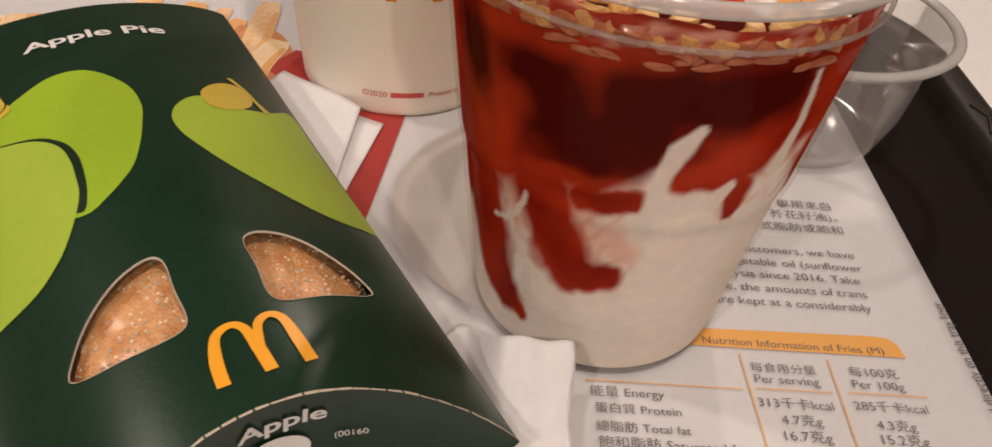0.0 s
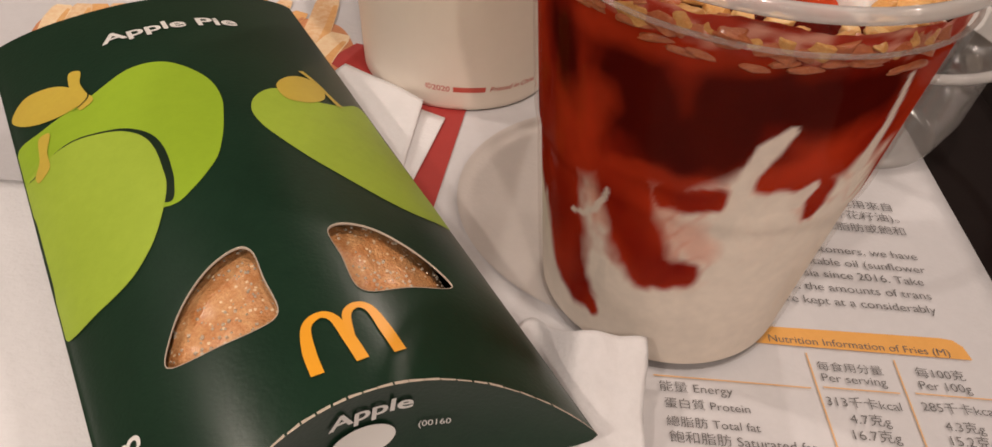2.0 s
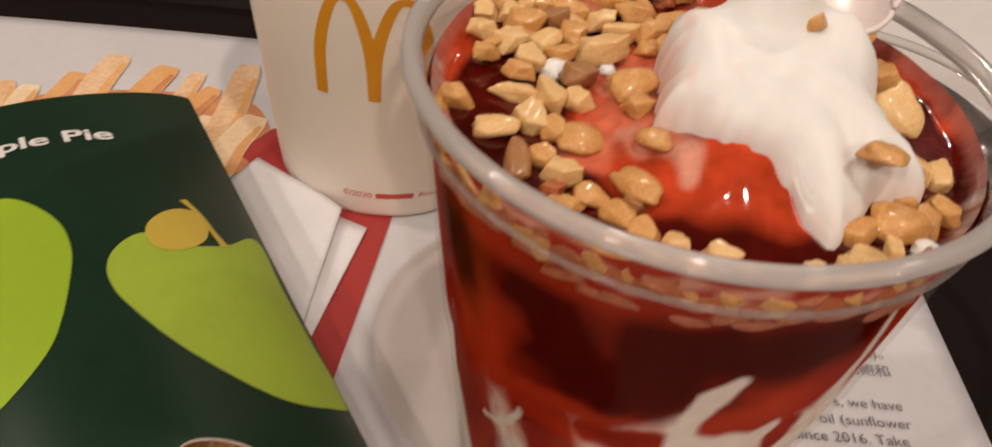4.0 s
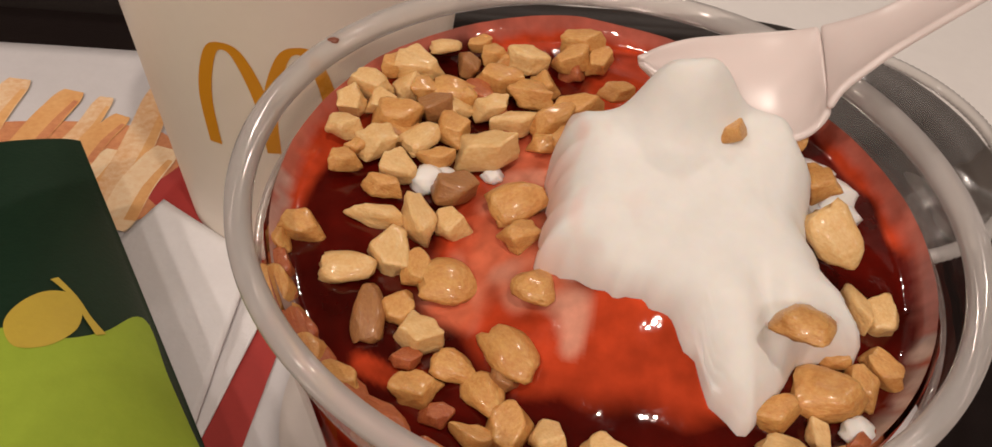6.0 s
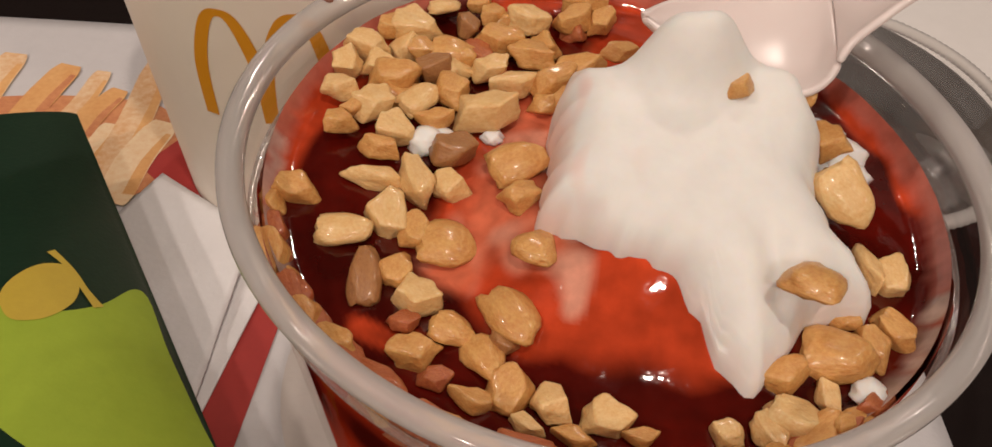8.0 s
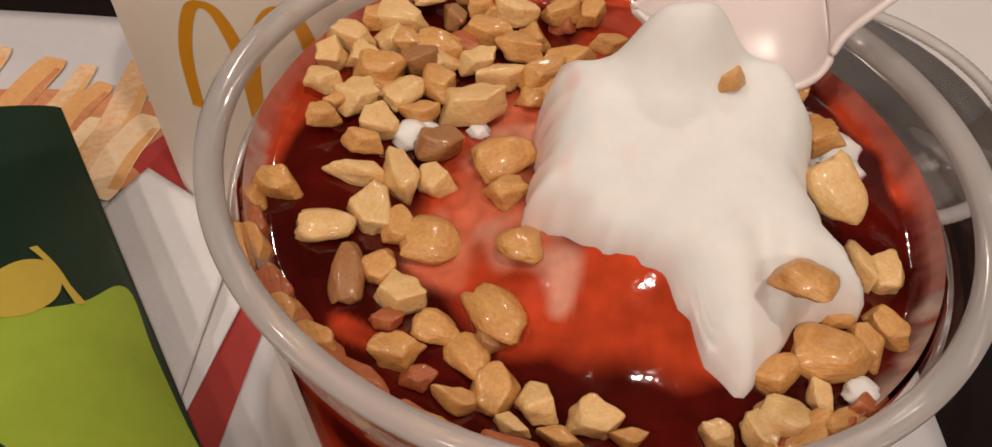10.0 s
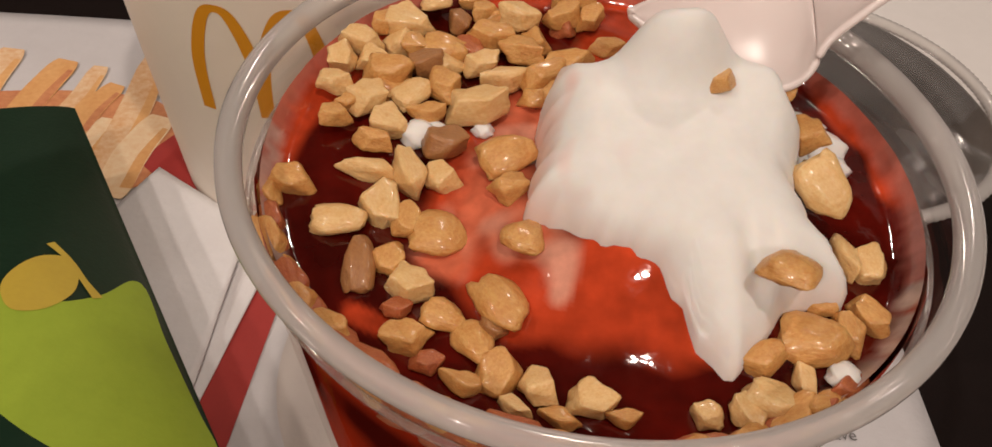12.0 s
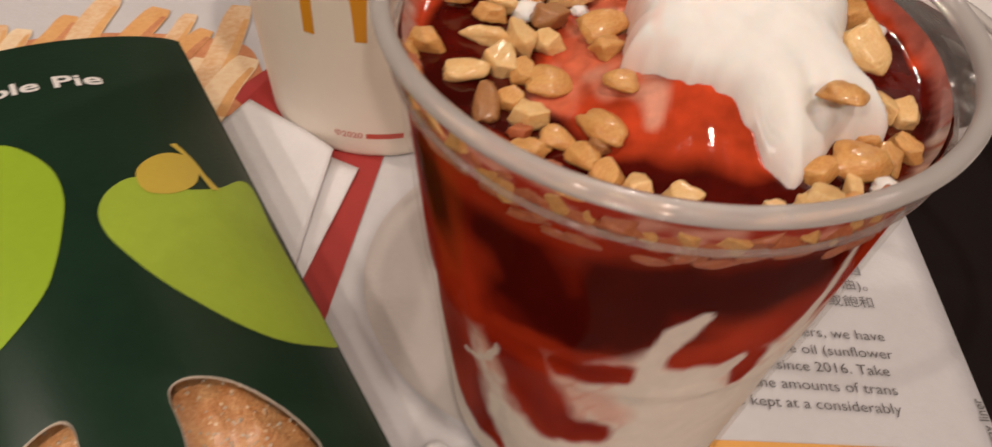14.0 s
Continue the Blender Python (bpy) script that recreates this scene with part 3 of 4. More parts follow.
# the golden emblem: two tall arches side by side
for w0, w1, w2, sb in ((47.7, 43.0, 39.4, 20.2), (39.6, 35.8, 32.4, 19.9)):
    pts = sw([(sb, w0), (25.5, w0 - .35 if w0 > 45 else w0 - .2), (30.6, (w0 + w1) / 2 + .6), (32.2, w1), (30.6, (w1 + w2) / 2 - .4), (25.5, w2 + .5), (sb, w2)])
    wid = [.0024, .0024, .0018, .0014, .0018, .0024, .0024]
    if w0 < 45:
        pts, wid = pts[1:], [.0013, .0017, .0014, .0018, .0024, .0024]
    decal("emblem_arch", [stroke(pts, wid, 8)], M_GOLD, 0.0003 + (0.00008 if w0 < 45 else 0), "golden yellow arch")


def carton_words(words, s, w, width, size, bold, lift=0.0003):
    bm = text_bm(words, -w * MM, s * MM, width * MM, bold, size * MM)
    return part("printed_line", on_carton(bm, lift), M_WHITE_INK, carton, "white lettering")


carton_words("Apple Pie", 146.6, 58.6, 35.2, 7.0, 0.022)
side_bm = text_bm("C3", 0, 0, 0.008, 0.01, 0.006)
for v in side_bm.verts:
    v.co = Vector((-0.0770 - v.co.y, 0.0215 + v.co.x, 0))
part("printed_line", on_carton(side_bm, 0.0003), M_WHITE_INK, carton, "white lettering")


def flap_words(words, w, h, width, size, bold):
    bm = text_bm(words, -w * MM, 0, width * MM, bold, size * MM)
    k = 0.031

    def place(x, y):
        p = end_point(near_end, -x, h + y / k)
        return p - Vector((BD.x, BD.y, 0)) * 0.0005
    return part("printed_line", bent(bm, place, 0.003), M_WHITE_INK, carton, "white lettering")


flap_words("Apple", 48.3, 0.73, 15.9, 6.0, 0.022)
flap_words("(00160", 31.0, 0.50, 6.0, 2.6, 0.0)
blob = flat_bm([smooth_loop([(-0.0418 + .0065 * math.cos(a), .0045 * math.sin(a)) for a in (2 * math.pi * i / 16 for i in range(16))], 2)])
part("white_oval", bent(blob, lambda x, y: end_point(near_end, -x, 0.50 + y / 0.031) - Vector((BD.x, BD.y, 0)) * 0.0006, 0.003), M_WHITE_INK, carton, "white printed oval")

# the pie inside, seen through the windows
pie = thing("apple_pie", "golden fried apple pie with blistered crust inside the carton", "pie")
PL = 60
pv, pf = [], []
for j in range(PL + 1):
    for i in range(PL + 1):
        s, w = 0.016 + 0.138 * j / PL, 0.008 + 0.068 * i / PL
        q, g = 2 * i / PL - 1, 2 * j / PL - 1
        z = top_z(s, w) - 0.0036 - 0.010 * abs(q) ** 12 - 0.010 * abs(g) ** 10 + 0.0011 * noise.noise((s * 160, w * 160, 1)) + 0.0006 * noise.noise((s * 420, w * 420, 2))
        p = BO + BD * s + BN * w
        pv.append((p.x, p.y, max(z, 0.0045)))
for j in range(PL):
    for i in range(PL):
        a = j * (PL + 1) + i
        pf.append((a, a + PL + 1, a + PL + 2, a + 1))
crust = put("crust", mesh_of("crust", pv, pf, M_CRUST), pie)
so = crust.modifiers.new("depth", "SOLIDIFY")
so.thickness, so.offset = 0.003, -1.0

# coarse sugar grains that cling to the crust under the windows
gv, gf, gr = [], [], random.Random(21)
for k in range(360):
    s, w = gr.uniform(0.030, 0.060), gr.choice((gr.uniform(0.012, 0.036), gr.uniform(0.047, 0.071)))
    q = 2 * (w - 0.008) / 0.068 - 1
    p = BO + BD * s + BN * w
    z = top_z(s, w) - 0.0036 - 0.010 * abs(q) ** 12 + 0.0011 * noise.noise((s * 160, w * 160, 1)) + 0.0006 * noise.noise((s * 420, w * 420, 2))
    e, turn_ = gr.uniform(0.00012, 0.00030), Euler((gr.uniform(0, 3), gr.uniform(0, 3), gr.uniform(0, 3))).to_matrix()
    n0 = len(gv)
    gv += [Vector((p.x, p.y, z)) + turn_ @ Vector((i, j, h)) * e for i in (-1, 1) for j in (-1, 1) for h in (-1, 1)]
    gf += [tuple(n0 + i for i in face) for face in ((0, 1, 3, 2), (4, 6, 7, 5), (0, 4, 5, 1), (2, 3, 7, 6), (0, 2, 6, 4), (1, 5, 7, 3))]
grains = put("sugar", mesh_of("sugar", gv, gf, mat("sugar", (0.86, 0.74, 0.58), 0.12, Transmission_Weight=0.4), False), pie, "clear sugar grains")
tagged(grains, kind="stuff")

# ---- napkins ----
NA, NB, NC, ND = Vector((-0.0930, 0.0880, 0)), Vector((-0.0658, 0.0670, 0)), Vector((-0.0700, 0.0100, 0)), Vector((-0.120, 0.030, 0))


def fold(u, v):
    p = ND.lerp(NC, u).lerp(NA.lerp(NB, u), v)
    return (p.x, p.y, 0.0016 + 0.0022 * u * v + 0.0008 * noise.noise((p.x * 60, p.y * 60, 0)))


tagged(sheet("paper_napkin", M_NAPKIN, 24, 24, fold, 0.0006), "folded white paper napkin tucked under the carton", "napkin", "napkins")
NE, NF, NG, NH = Vector((-0.0680, 0.0675, 0)), Vector((-0.0586, 0.0632, 0)), Vector((-0.0704, 0.005, 0)), Vector((-0.080, 0.005, 0))


def fold_low(u, v):
    p = NH.lerp(NG, u).lerp(NE.lerp(NF, u), v)
    return (p.x, p.y, 0.0007 + 0.0003 * noise.noise((p.x * 60, p.y * 60, 5)))


tagged(sheet("paper_napkin", M_NAPKIN, 16, 16, fold_low, 0.0004), "lower white napkin layer on the printed liner", "napkin", "napkins")


def crumple(u, v):
    x = -0.046 + 0.0375 * u - 0.002 * v + 0.0009 * noise.noise((v * 5, u * 2, 3))
    lift = min(1, max(0, (u - 0.38) / 0.24))
    lift = lift * lift * (3 - 2 * lift)
    y = -0.0345 + 0.0015 * noise.noise((u * 7, 2, 6)) - 0.045 * v + 0.016 * (1 - lift) * (1 - v) * min(1, 3 * u)
    z = 0.0010 + (0.0140 + 0.0008 * noise.noise((u * 9, 0, 6)) - 0.004 * max(0, 0.62 - u) / 0.2 * lift) * lift * max(0, 1 - v * 1.3) ** 1.2 + 0.0011 * noise.noise((x * 80, y * 80, 9)) + 0.0006 * noise.noise((x * 260, y * 260, 4))
    return (x, y, max(z, 0.0009))


tagged(sheet("paper_napkin", M_TISSUE, 40, 40, crumple, 0.0004), "white paper napkin with its edge curled up against the cup", "napkin", "napkins")


def spread(u, v):
    x, y = -0.255 + 0.165 * u + 0.015 * v, -0.135 + 0.150 * v
    return (x, y, 0.0011 + 0.0006 * noise.noise((x * 40, y * 40, 2)) + 0.0003 * noise.noise((x * 160, y * 160, 2)))


tagged(sheet("paper_napkin", M_NAPKIN, 40, 40, spread, 0.0005), "white paper napkin spread flat under the carton", "napkin", "napkins")

# ---- paper drinks cup ----
PC = (-0.0570, 0.1000)
PB, PT, PH = 0.0310, 0.0428, 0.118
drink = thing("paper_cup", "cream white paper drinks cup with golden arches", "cup", at=(*PC, 0.0004))


def cup_radius(z):
    return PB + (PT - PB) * z / PH


put("cup_wall", lathe_mesh("cup_wall", [(PB - .0022, .004), (PB - .0022, 0.0), (PB - .0004, 0.0)] + [(cup_radius(z), z) for z in (.0008, .002, .004, .02, .04, .06, .08, .1, PH)] + [(PT - .0006, PH), (PB + .0006, 0.012), (PB - .001, 0.006)], M_CUP, 96), drink)
put("rolled_lip", lathe_mesh("rolled_lip", [(PT + .0012 * math.cos(a), PH + .0012 * math.sin(a)) for a in (2 * math.pi * i / 12 for i in range(12))], M_CUP, 96, closed=True), drink)
put("cup_base", lathe_mesh("cup_base", [(0.0002, .006), (PB - .0012, .006)], M_CUP, 64), drink)


def on_drink(bm, lift=0.00012):
    """x: along the wall, zero facing the table's near side; y: height."""
    def place(x, y):
        r = cup_radius(y)
        a = -math.pi / 2 + x / PB
        return Vector(((r + lift) * math.cos(a), (r + lift) * math.sin(a), y))
    return bent(bm, place, 0.003)


part("printed_line", on_drink(text_bm("©2020", -0.0085, 0.0070, 0.0075)), M_CUP_INK, drink, "red lettering")
part("printed_bar", on_drink(flat_bm([[(0.0000, 0.0070), (0.0098, 0.0070), (0.0098, 0.0088), (0.0000, 0.0088)]])), M_CUP_INK, drink, "red printed bar")
part("printed_line", on_drink(text_bm("Printed in China", 0.0112, 0.0070, 0.0165, shear=0.2)), M_CUP_INK, drink, "red lettering")
for w0 in (-0.0116, 0.0000):
    p = [(w0, 0.040), (w0 + .0005, 0.054), (w0 + .0032, 0.0655), (w0 + .0057, 0.068), (w0 + .0082, 0.0655), (w0 + .0108, 0.054), (w0 + .0116, 0.040)]
    part("emblem_arch", on_drink(flat_bm([stroke(p, [.0026, .0026, .0021, .0017, .0021, .0026, .0026], 8)]), 0.00014 + (0.00006 if w0 > 0 else 0)), M_CUP_GOLD, drink, "golden yellow arch")

# ---- empty clear lid behind ----
LC, LR, LH, LB = (0.0700, 0.0860), 0.0420, 0.040, 0.030
lid = thing("clear_dish", "empty clear plastic dessert cup with a ribbed rim", "plastic cup", at=(*LC, 0.0004))
prof = [(0.0003, .0012), (LB * .8, .0012), (LB - .001, .0004), (LB, .002), (LB + .004, .014), (LR - .006, LH - .008), (LR - .0045, LH - .007), (LR - .003, LH - .001), (LR - .001, LH)]
put("bowl", lathe_mesh("bowl", prof, M_LID, 128), lid)
put("ribbed_rim", lathe_mesh("ribbed_rim", [(LR - .001 + .0017 * math.cos(a), LH - .0006 + .0014 * math.sin(a)) for a in (2 * math.pi * i / 10 for i in range(10))], M_RIM, 300, closed=True, ripple=lambda j, i: 0.00035 * (i % 2)), lid, "finely ribbed clear rim")

# ---- sundae ----
CY = -1.2
sundae = thing("sundae", "strawberry sundae with sauce and soft serve in a clear cup", "dessert", at=(0, CY * MM, 0.0004))
LEVEL = 0.0893


def wall_r(z):
    """The clear cup's outer radius."""
    if z < 0.004:
        return 0.0290 + 0.0014 * math.sqrt(max(z, 0) / 0.004)
    r = 0.0304 + (0.0411 - 0.0304) * (z - 0.004) / 0.083
    return r + 0.0006 / (1 + math.exp(-(z - 0.047) * 1500))


zs = [0.0002, 0.001, 0.002, 0.003, 0.004] + [0.004 + 0.083 * i / 40 for i in range(1, 41)]
outer = [(0.0289, 0.0)] + [(wall_r(z), z) for z in zs] + [(0.0420, 0.0876), (0.0425, 0.0884), (0.0426, 0.0892), (0.0422, 0.0899), (0.0419, 0.0904), (0.0424, 0.0923), (0.0431, 0.0952)]


def flute(j, i):
    return 0.00016 * math.cos(24 * 2 * math.pi * i / 192) if 6 < j < 44 else 0.0


put("cup_wall", lathe_mesh("cup_wall", outer, M_CLEAR, 192, ripple=flute), sundae, "clear plastic cup wall")
put("cup_base", lathe_mesh("cup_base", [(0.0002, 0.0016), (0.026, 0.0014), (0.0280, 0.0002), (0.0290, 0.0)], M_CLEAR, 96), sundae, "clear plastic base")
lip = [(r - 0.0009, z - 0.0005) for r, z in ((0.0436, 0.0955), (0.0448, 0.0957), (0.0457, 0.0963), (0.0461, 0.0972), (0.0460, 0.0981), (0.0453, 0.0987), (0.0444, 0.0987), (0.0436, 0.0983), (0.0432, 0.0975), (0.0431, 0.0963))]
put("cup_rim", lathe_mesh("cup_rim", lip, M_RIM, 192, closed=True), sundae, "milky clear rolled rim")
put("stacking_ring", lathe_mesh("stacking_ring", [(0.0423 + .0005 * math.cos(a), 0.0891 + .0005 * math.sin(a)) for a in (2 * math.pi * i / 10 for i in range(10))], M_LID, 160, closed=True), sundae, "clear moulded ring below the rim")

CREAM, PINK, RED, BRIGHT, DARK = (np.array(c) for c in ((0.86, 0.78, 0.69), (0.72, 0.30, 0.20), (0.23, 0.010, 0.0045), (0.50, 0.044, 0.013), (0.050, 0.0032, 0.0022)))


def near_stroke(x, y, pts):
    """How deep inside a brush stroke a point lies; pts: x, y, radius."""
    best = -1.0
    for (ax, ay, ar), (bx, by, br) in zip(pts, pts[1:]):
        dx, dy = bx - ax, by - ay
        t = min(max(((x - ax) * dx + (y - ay) * dy) / (dx * dx + dy * dy + 1e-9), 0), 1)
        r = ar + (br - ar) * t
        best = max(best, 1 - math.hypot(x - ax - dx * t, y - ay - dy * t) / r)
    return best


def soft(v, width=0.25):
    return min(max(v / width + 0.5, 0), 1)


# swirls on the wall: degrees round the cup times 0.65 mm, and height in mm
RED_STROKES = [[(-157, 52, 12), (-154, 46, 10), (-151, 33, 9.5), (-147, 22, 8), (-138, 15, 5.4), (-130, 11, 2)], [(-126, 54, 7), (-121, 45, 6.4), (-117, 37, 7.2), (-111, 32, 6), (-97, 32.5, 3.2)],
               [(-111, 53, 3.6), (-97, 54.5, 3)], [(-84, 61, 4), (-75, 62, 5), (-66, 58, 4), (-65, 51, 1.6)], [(-70, 74, 10), (-65, 66, 6)], [(-40, 68, 2.4), (-38, 74, 3), (-39, 84, 3.4)],
               [(-160, 40, 9), (-170, 44, 12)], [(-30, 60, 9), (-20, 44, 6)], [(20, 60, 10), (35, 40, 7)], [(90, 56, 12), (100, 40, 8)], [(150, 60, 12), (165, 44, 9)]]
PALE_STROKES = [[(-144, 36, 0.4), (-137, 38, 0.7), (-132, 41, 0.9), (-128, 48.5, 0.5)], [(-91, 46, 2.4), (-90.5, 54, 2.0), (-89.5, 62, 1.8), (-87, 68.5, 2.1), (-84, 72.4, 1.3)], [(-53, 62, 2.2), (-53, 72, 1.3), (-55, 83, 0.7)], [(-128, 19, 2.4), (-127.5, 27, 1.2)], [(-86, 54, 2.4), (-73, 55.5, 2.2), (-69, 59, 1.0)]]
PINK_STROKES = [[(-131, 48, 4), (-131, 40, 3)], [(-114, 52, 4), (-110, 46, 4.5), (-107, 38, 4)], [(-102, 44, 5), (-96, 40, 4)]]
GLOW_STROKES = [[(-150, 56, 6), (-145, 62, 6), (-134, 70, 4)], [(-82, 62, 3), (-70, 64, 3)], [(-128, 56, 2), (-112, 57, 2.2), (-100, 58, 2)], [(-140, 84, 4), (-118, 86, 4), (-96, 86.5, 3)]]
DARK_STROKES = [[(-126, 76, 13), (-114, 66, 12), (-100, 70, 13), (-98, 83, 11)], [(-152, 78, 7), (-147, 68, 6)], [(-92, 80, 10), (-76, 78, 9), (-64, 80, 7)]]


def film_color(deg, z):
    """The thin streaked film that clings above the sauce."""
    q = (math.cos(radians(deg)) * 9, math.sin(radians(deg)) * 9, z * 0.5)
    pale = soft(noise.noise(q) - 0.10, 0.5)
    return np.array((0.40, 0.045, 0.025)) * (1 - pale) + np.array((0.72, 0.36, 0.27)) * pale


def shore(deg):
    """The height at which the sauce begins, round the cup."""
    line = ((-180, 46), (-150, 45), (-128, 51), (-105, 55), (-92, 61), (-84, 61), (-60, 64), (-45, 64), (0, 57), (180, 46))
    for (a, p), (b, q) in zip(line, line[1:]):
        if a <= deg <= b:
            return p + (q - p) * (deg - a) / (b - a)
    return 57


def wall_color(deg, z):
    k = 0.68
    wx = 1.3 * noise.noise((deg * 0.05, z * 0.06, 3)) + 0.8 * noise.noise((deg * 0.16, z * 0.2, 8))
    wy = 1.3 * noise.noise((deg * 0.05, z * 0.06, 13)) + 0.8 * noise.noise((deg * 0.16, z * 0.2, 18))
    x, y = deg * k + wx, z + wy
    S = lambda strokes: max(near_stroke(x, y, [(a * k, b, r) for a, b, r in st]) for st in strokes)
    main = soft((y - shore(deg) - 2.0 * noise.noise((deg * 0.06, 0, 4))) / 8, 0.7)
    vein = 0.30 * noise.noise((x * .16, y * .11, 44)) + 0.22 * noise.noise((x * .45, y * .25, 45))
    red = max(main, soft(S(RED_STROKES) + vein * 0.5, 0.5))
    red = min(1, max(0, red + vein * 0.55 * 4 * red * (1 - red)))
    c = CREAM * (1 + 0.05 * noise.noise((x * .1, y * .1, 6)))
    c = c + (PINK * 1.05 - c) * 0.55 * soft(S(PINK_STROKES) - .1, 0.9)
    wisp = 1 - abs(noise.noise((x * .20, y * .13, 71))) * 3.2 - 0.5 * abs(noise.noise((x * .6, y * .4, 72)))
    c = c + (PINK * (0.9, 0.62, 0.55) - c) * 0.40 * soft(wisp - 0.45, 0.5) * soft((y - 34) / 20, 0.8) * soft(S(RED_STROKES) + 0.75, 0.6)
    tone = 0.5 + 0.5 * noise.noise((x * 0.09, y * 0.07, 30))
    rc = RED + (BRIGHT - RED) * soft(tone - 0.52 + 0.12 * noise.noise((x * .3, y * .2, 92)), 0.7)
    rc = rc + (DARK - rc) * 0.92 * soft(S(DARK_STROKES) - 0.12 + 0.22 * noise.noise((x * .16, y * .10, 90)) + 0.08 * noise.noise((x * .5, y * .2, 91)), 0.85)
    rc = rc + (BRIGHT - rc) * 0.55 * soft(S(GLOW_STROKES) - 0.1 + 0.2 * noise.noise((x * .2, y * .15, 95)), 0.9)
    c = c + (rc - c) * red
    c = c + (CREAM * 0.95 - c) * 0.92 * soft(S(PALE_STROKES), 0.4)
    c = c + (film_color(deg, z) - c) * 0.85 * soft((z - 87.2 + 1.2 * noise.noise((deg * .25, 0, 50))) / 2, 0.7)
    return c


def tinted(name, verts, faces, colors, material, parent, label):
    me = mesh_of(name, verts, faces, material)
    layer = me.color_attributes.new("swirl", "FLOAT_COLOR", "POINT")
    layer.data.foreach_set("color", np.c_[np.array(colors), np.ones(len(colors))].astype(np.float32).ravel())
    return put(name, me, parent, label)


NR, NZ = 420, 110
cv, cc, cf = [], [], []
for j in range(NZ + 1):
    for i in range(NR):
        deg = -180 + 360 * i / NR
        a = radians(deg)
        crest = 0.0908 + 0.0018 * soft((-30 - deg) / 20, 1) * soft((deg + 172) / 10, 1) + 0.0012 * noise.noise((math.cos(a) * 3, math.sin(a) * 3, 41)) + 0.0006 * noise.noise((math.cos(a) * 14, math.sin(a) * 14, 42))
        z = 0.0022 + (crest - 0.0022) * j / NZ
        r = min(wall_r(z) - 0.0007, 0.0414)
        rr = r - 0.00015
        cv.append((rr * math.cos(a), rr * math.sin(a), z))
        cc.append(wall_color(deg, z * 1000))
for j in range(NZ):
    for i in range(NR):
        a, b = j * NR + i, j * NR + (i + 1) % NR
        cf.append((a, b, b + NR, a + NR))
tinted("ice_cream", cv, cf, cc, M_SWIRL, sundae, "white soft serve streaked with red strawberry sauce")

# the sauce pool on top
PINK_TOP = [[(-5, 13, 5), (-7, 10, 5), (-12, -2, 5), (-14, -10, 5), (-18, -16, 3.5)], [(-12, -8, 3.5), (-8, -15, 3)]]
ORANGE_TOP = [[(-10, -23, 4), (-1, -21, 7.5), (6, -23, 6.5), (11, -25.5, 4)], [(-5, 14, 5), (2, 21, 5), (9, 32, 5)], [(-17, -13, 4), (-13, -19, 5), (-8, -23, 5)], [(-14, 4, 4), (-17, -6, 3.5)], [(36, 20, 3), (39.5, 9, 2.4), (40.5, -3, 1.8)],
              [(-40, -6, 2.6), (-39.5, 4, 3.2), (-37, 14, 3.6), (-32, 24, 4), (-26, 33, 4)], [(-27, -23, 2), (-22, -25, 2)], [(-14, 37, 4), (-2, 39, 4), (8, 40, 4)]]


def pool_height(x, y):
    m = math.exp(-(abs((x - 5) / 15.5) ** 2.4 + abs((y + 12) / 14.5) ** 2.6))
    r = math.hypot(x, y)
    return LEVEL * 1000 + 0.05 * (y + 4) * soft((10 - x) / 20, 1) + 8.5 * m + 0.35 * noise.noise((x * .10, y * .10, 1)) + 0.10 * noise.noise((x * .3, y * .3, 2)) + 2.4 * (max(0, r - 37.6) / 2.9) ** 2


def pool_color(x, y):
    wx, wy = x + 2.2 * noise.noise((x * .12, y * .12, 5)), y + 2.2 * noise.noise((x * .12, y * .12, 15))
    S = lambda strokes: max(near_stroke(wx, wy, st) for st in strokes)
    c = np.array((0.048, 0.0026, 0.0015))
    c = c + (np.array((0.10, 0.0045, 0.0022)) - c) * soft(noise.noise((x * .08, y * .08, 21)), 0.8)
    c = c + (np.array((0.47, 0.052, 0.016)) - c) * soft(S(ORANGE_TOP) - .12, 0.5)
    c = c + (np.array((0.66, 0.165, 0.085)) - c) * 0.85 * soft(S(PINK_TOP) - .2, 0.7)
    c = c * (1 + 0.28 * noise.noise((x * .22, y * .3, 60)) + 0.14 * noise.noise((x * .7, y * .7, 61)))
    f = max(0.7 * soft(near_stroke(wx, wy, [(-6, -17, 2.0), (-5.5, -21, 1.3)]), .9), 0.5 * soft(noise.noise((x * .3, y * .22, 70)) - 0.25, 0.4) * soft(S(PINK_TOP), .6))
    c = c + (np.array((0.80, 0.42, 0.30)) - c) * f
    r, a = math.hypot(x, y), math.degrees(math.atan2(y, x)) % 360
    film = soft((r - 39.3 + 0.8 * noise.noise((x * .5, y * .5, 9))) / 1.6, 0.8)
    pale = soft(0.30 + noise.noise((x * .4, y * .4, 33)), 0.4) if 175 < a < 240 or 300 < a < 335 else 0.15
    fc = np.array((0.42, 0.10, 0.07)) * (1 - pale) + np.array((0.56, 0.42, 0.36)) * pale
    return c + (fc - c) * 0.7 * film


tv, tc, tf = [], [], []
NP = 90
for j in range(NP + 1):
    rho = 0.0407 * j / NP
    for i in range(240):
        a = 2 * math.pi * i / 240
        x, y = rho * math.cos(a) * 1000, rho * math.sin(a) * 1000
        tv.append((x / 1000, y / 1000, pool_height(x, y) / 1000))
        tc.append(pool_color(x, y))
for j in range(NP):
    for i in range(240):
        a, b = j * 240 + i, j * 240 + (i + 1) % 240
        tf.append((a, a + 240, b + 240, b))
tinted("sauce", tv, tf, tc, M_SAUCE, sundae, "glossy red strawberry sauce")

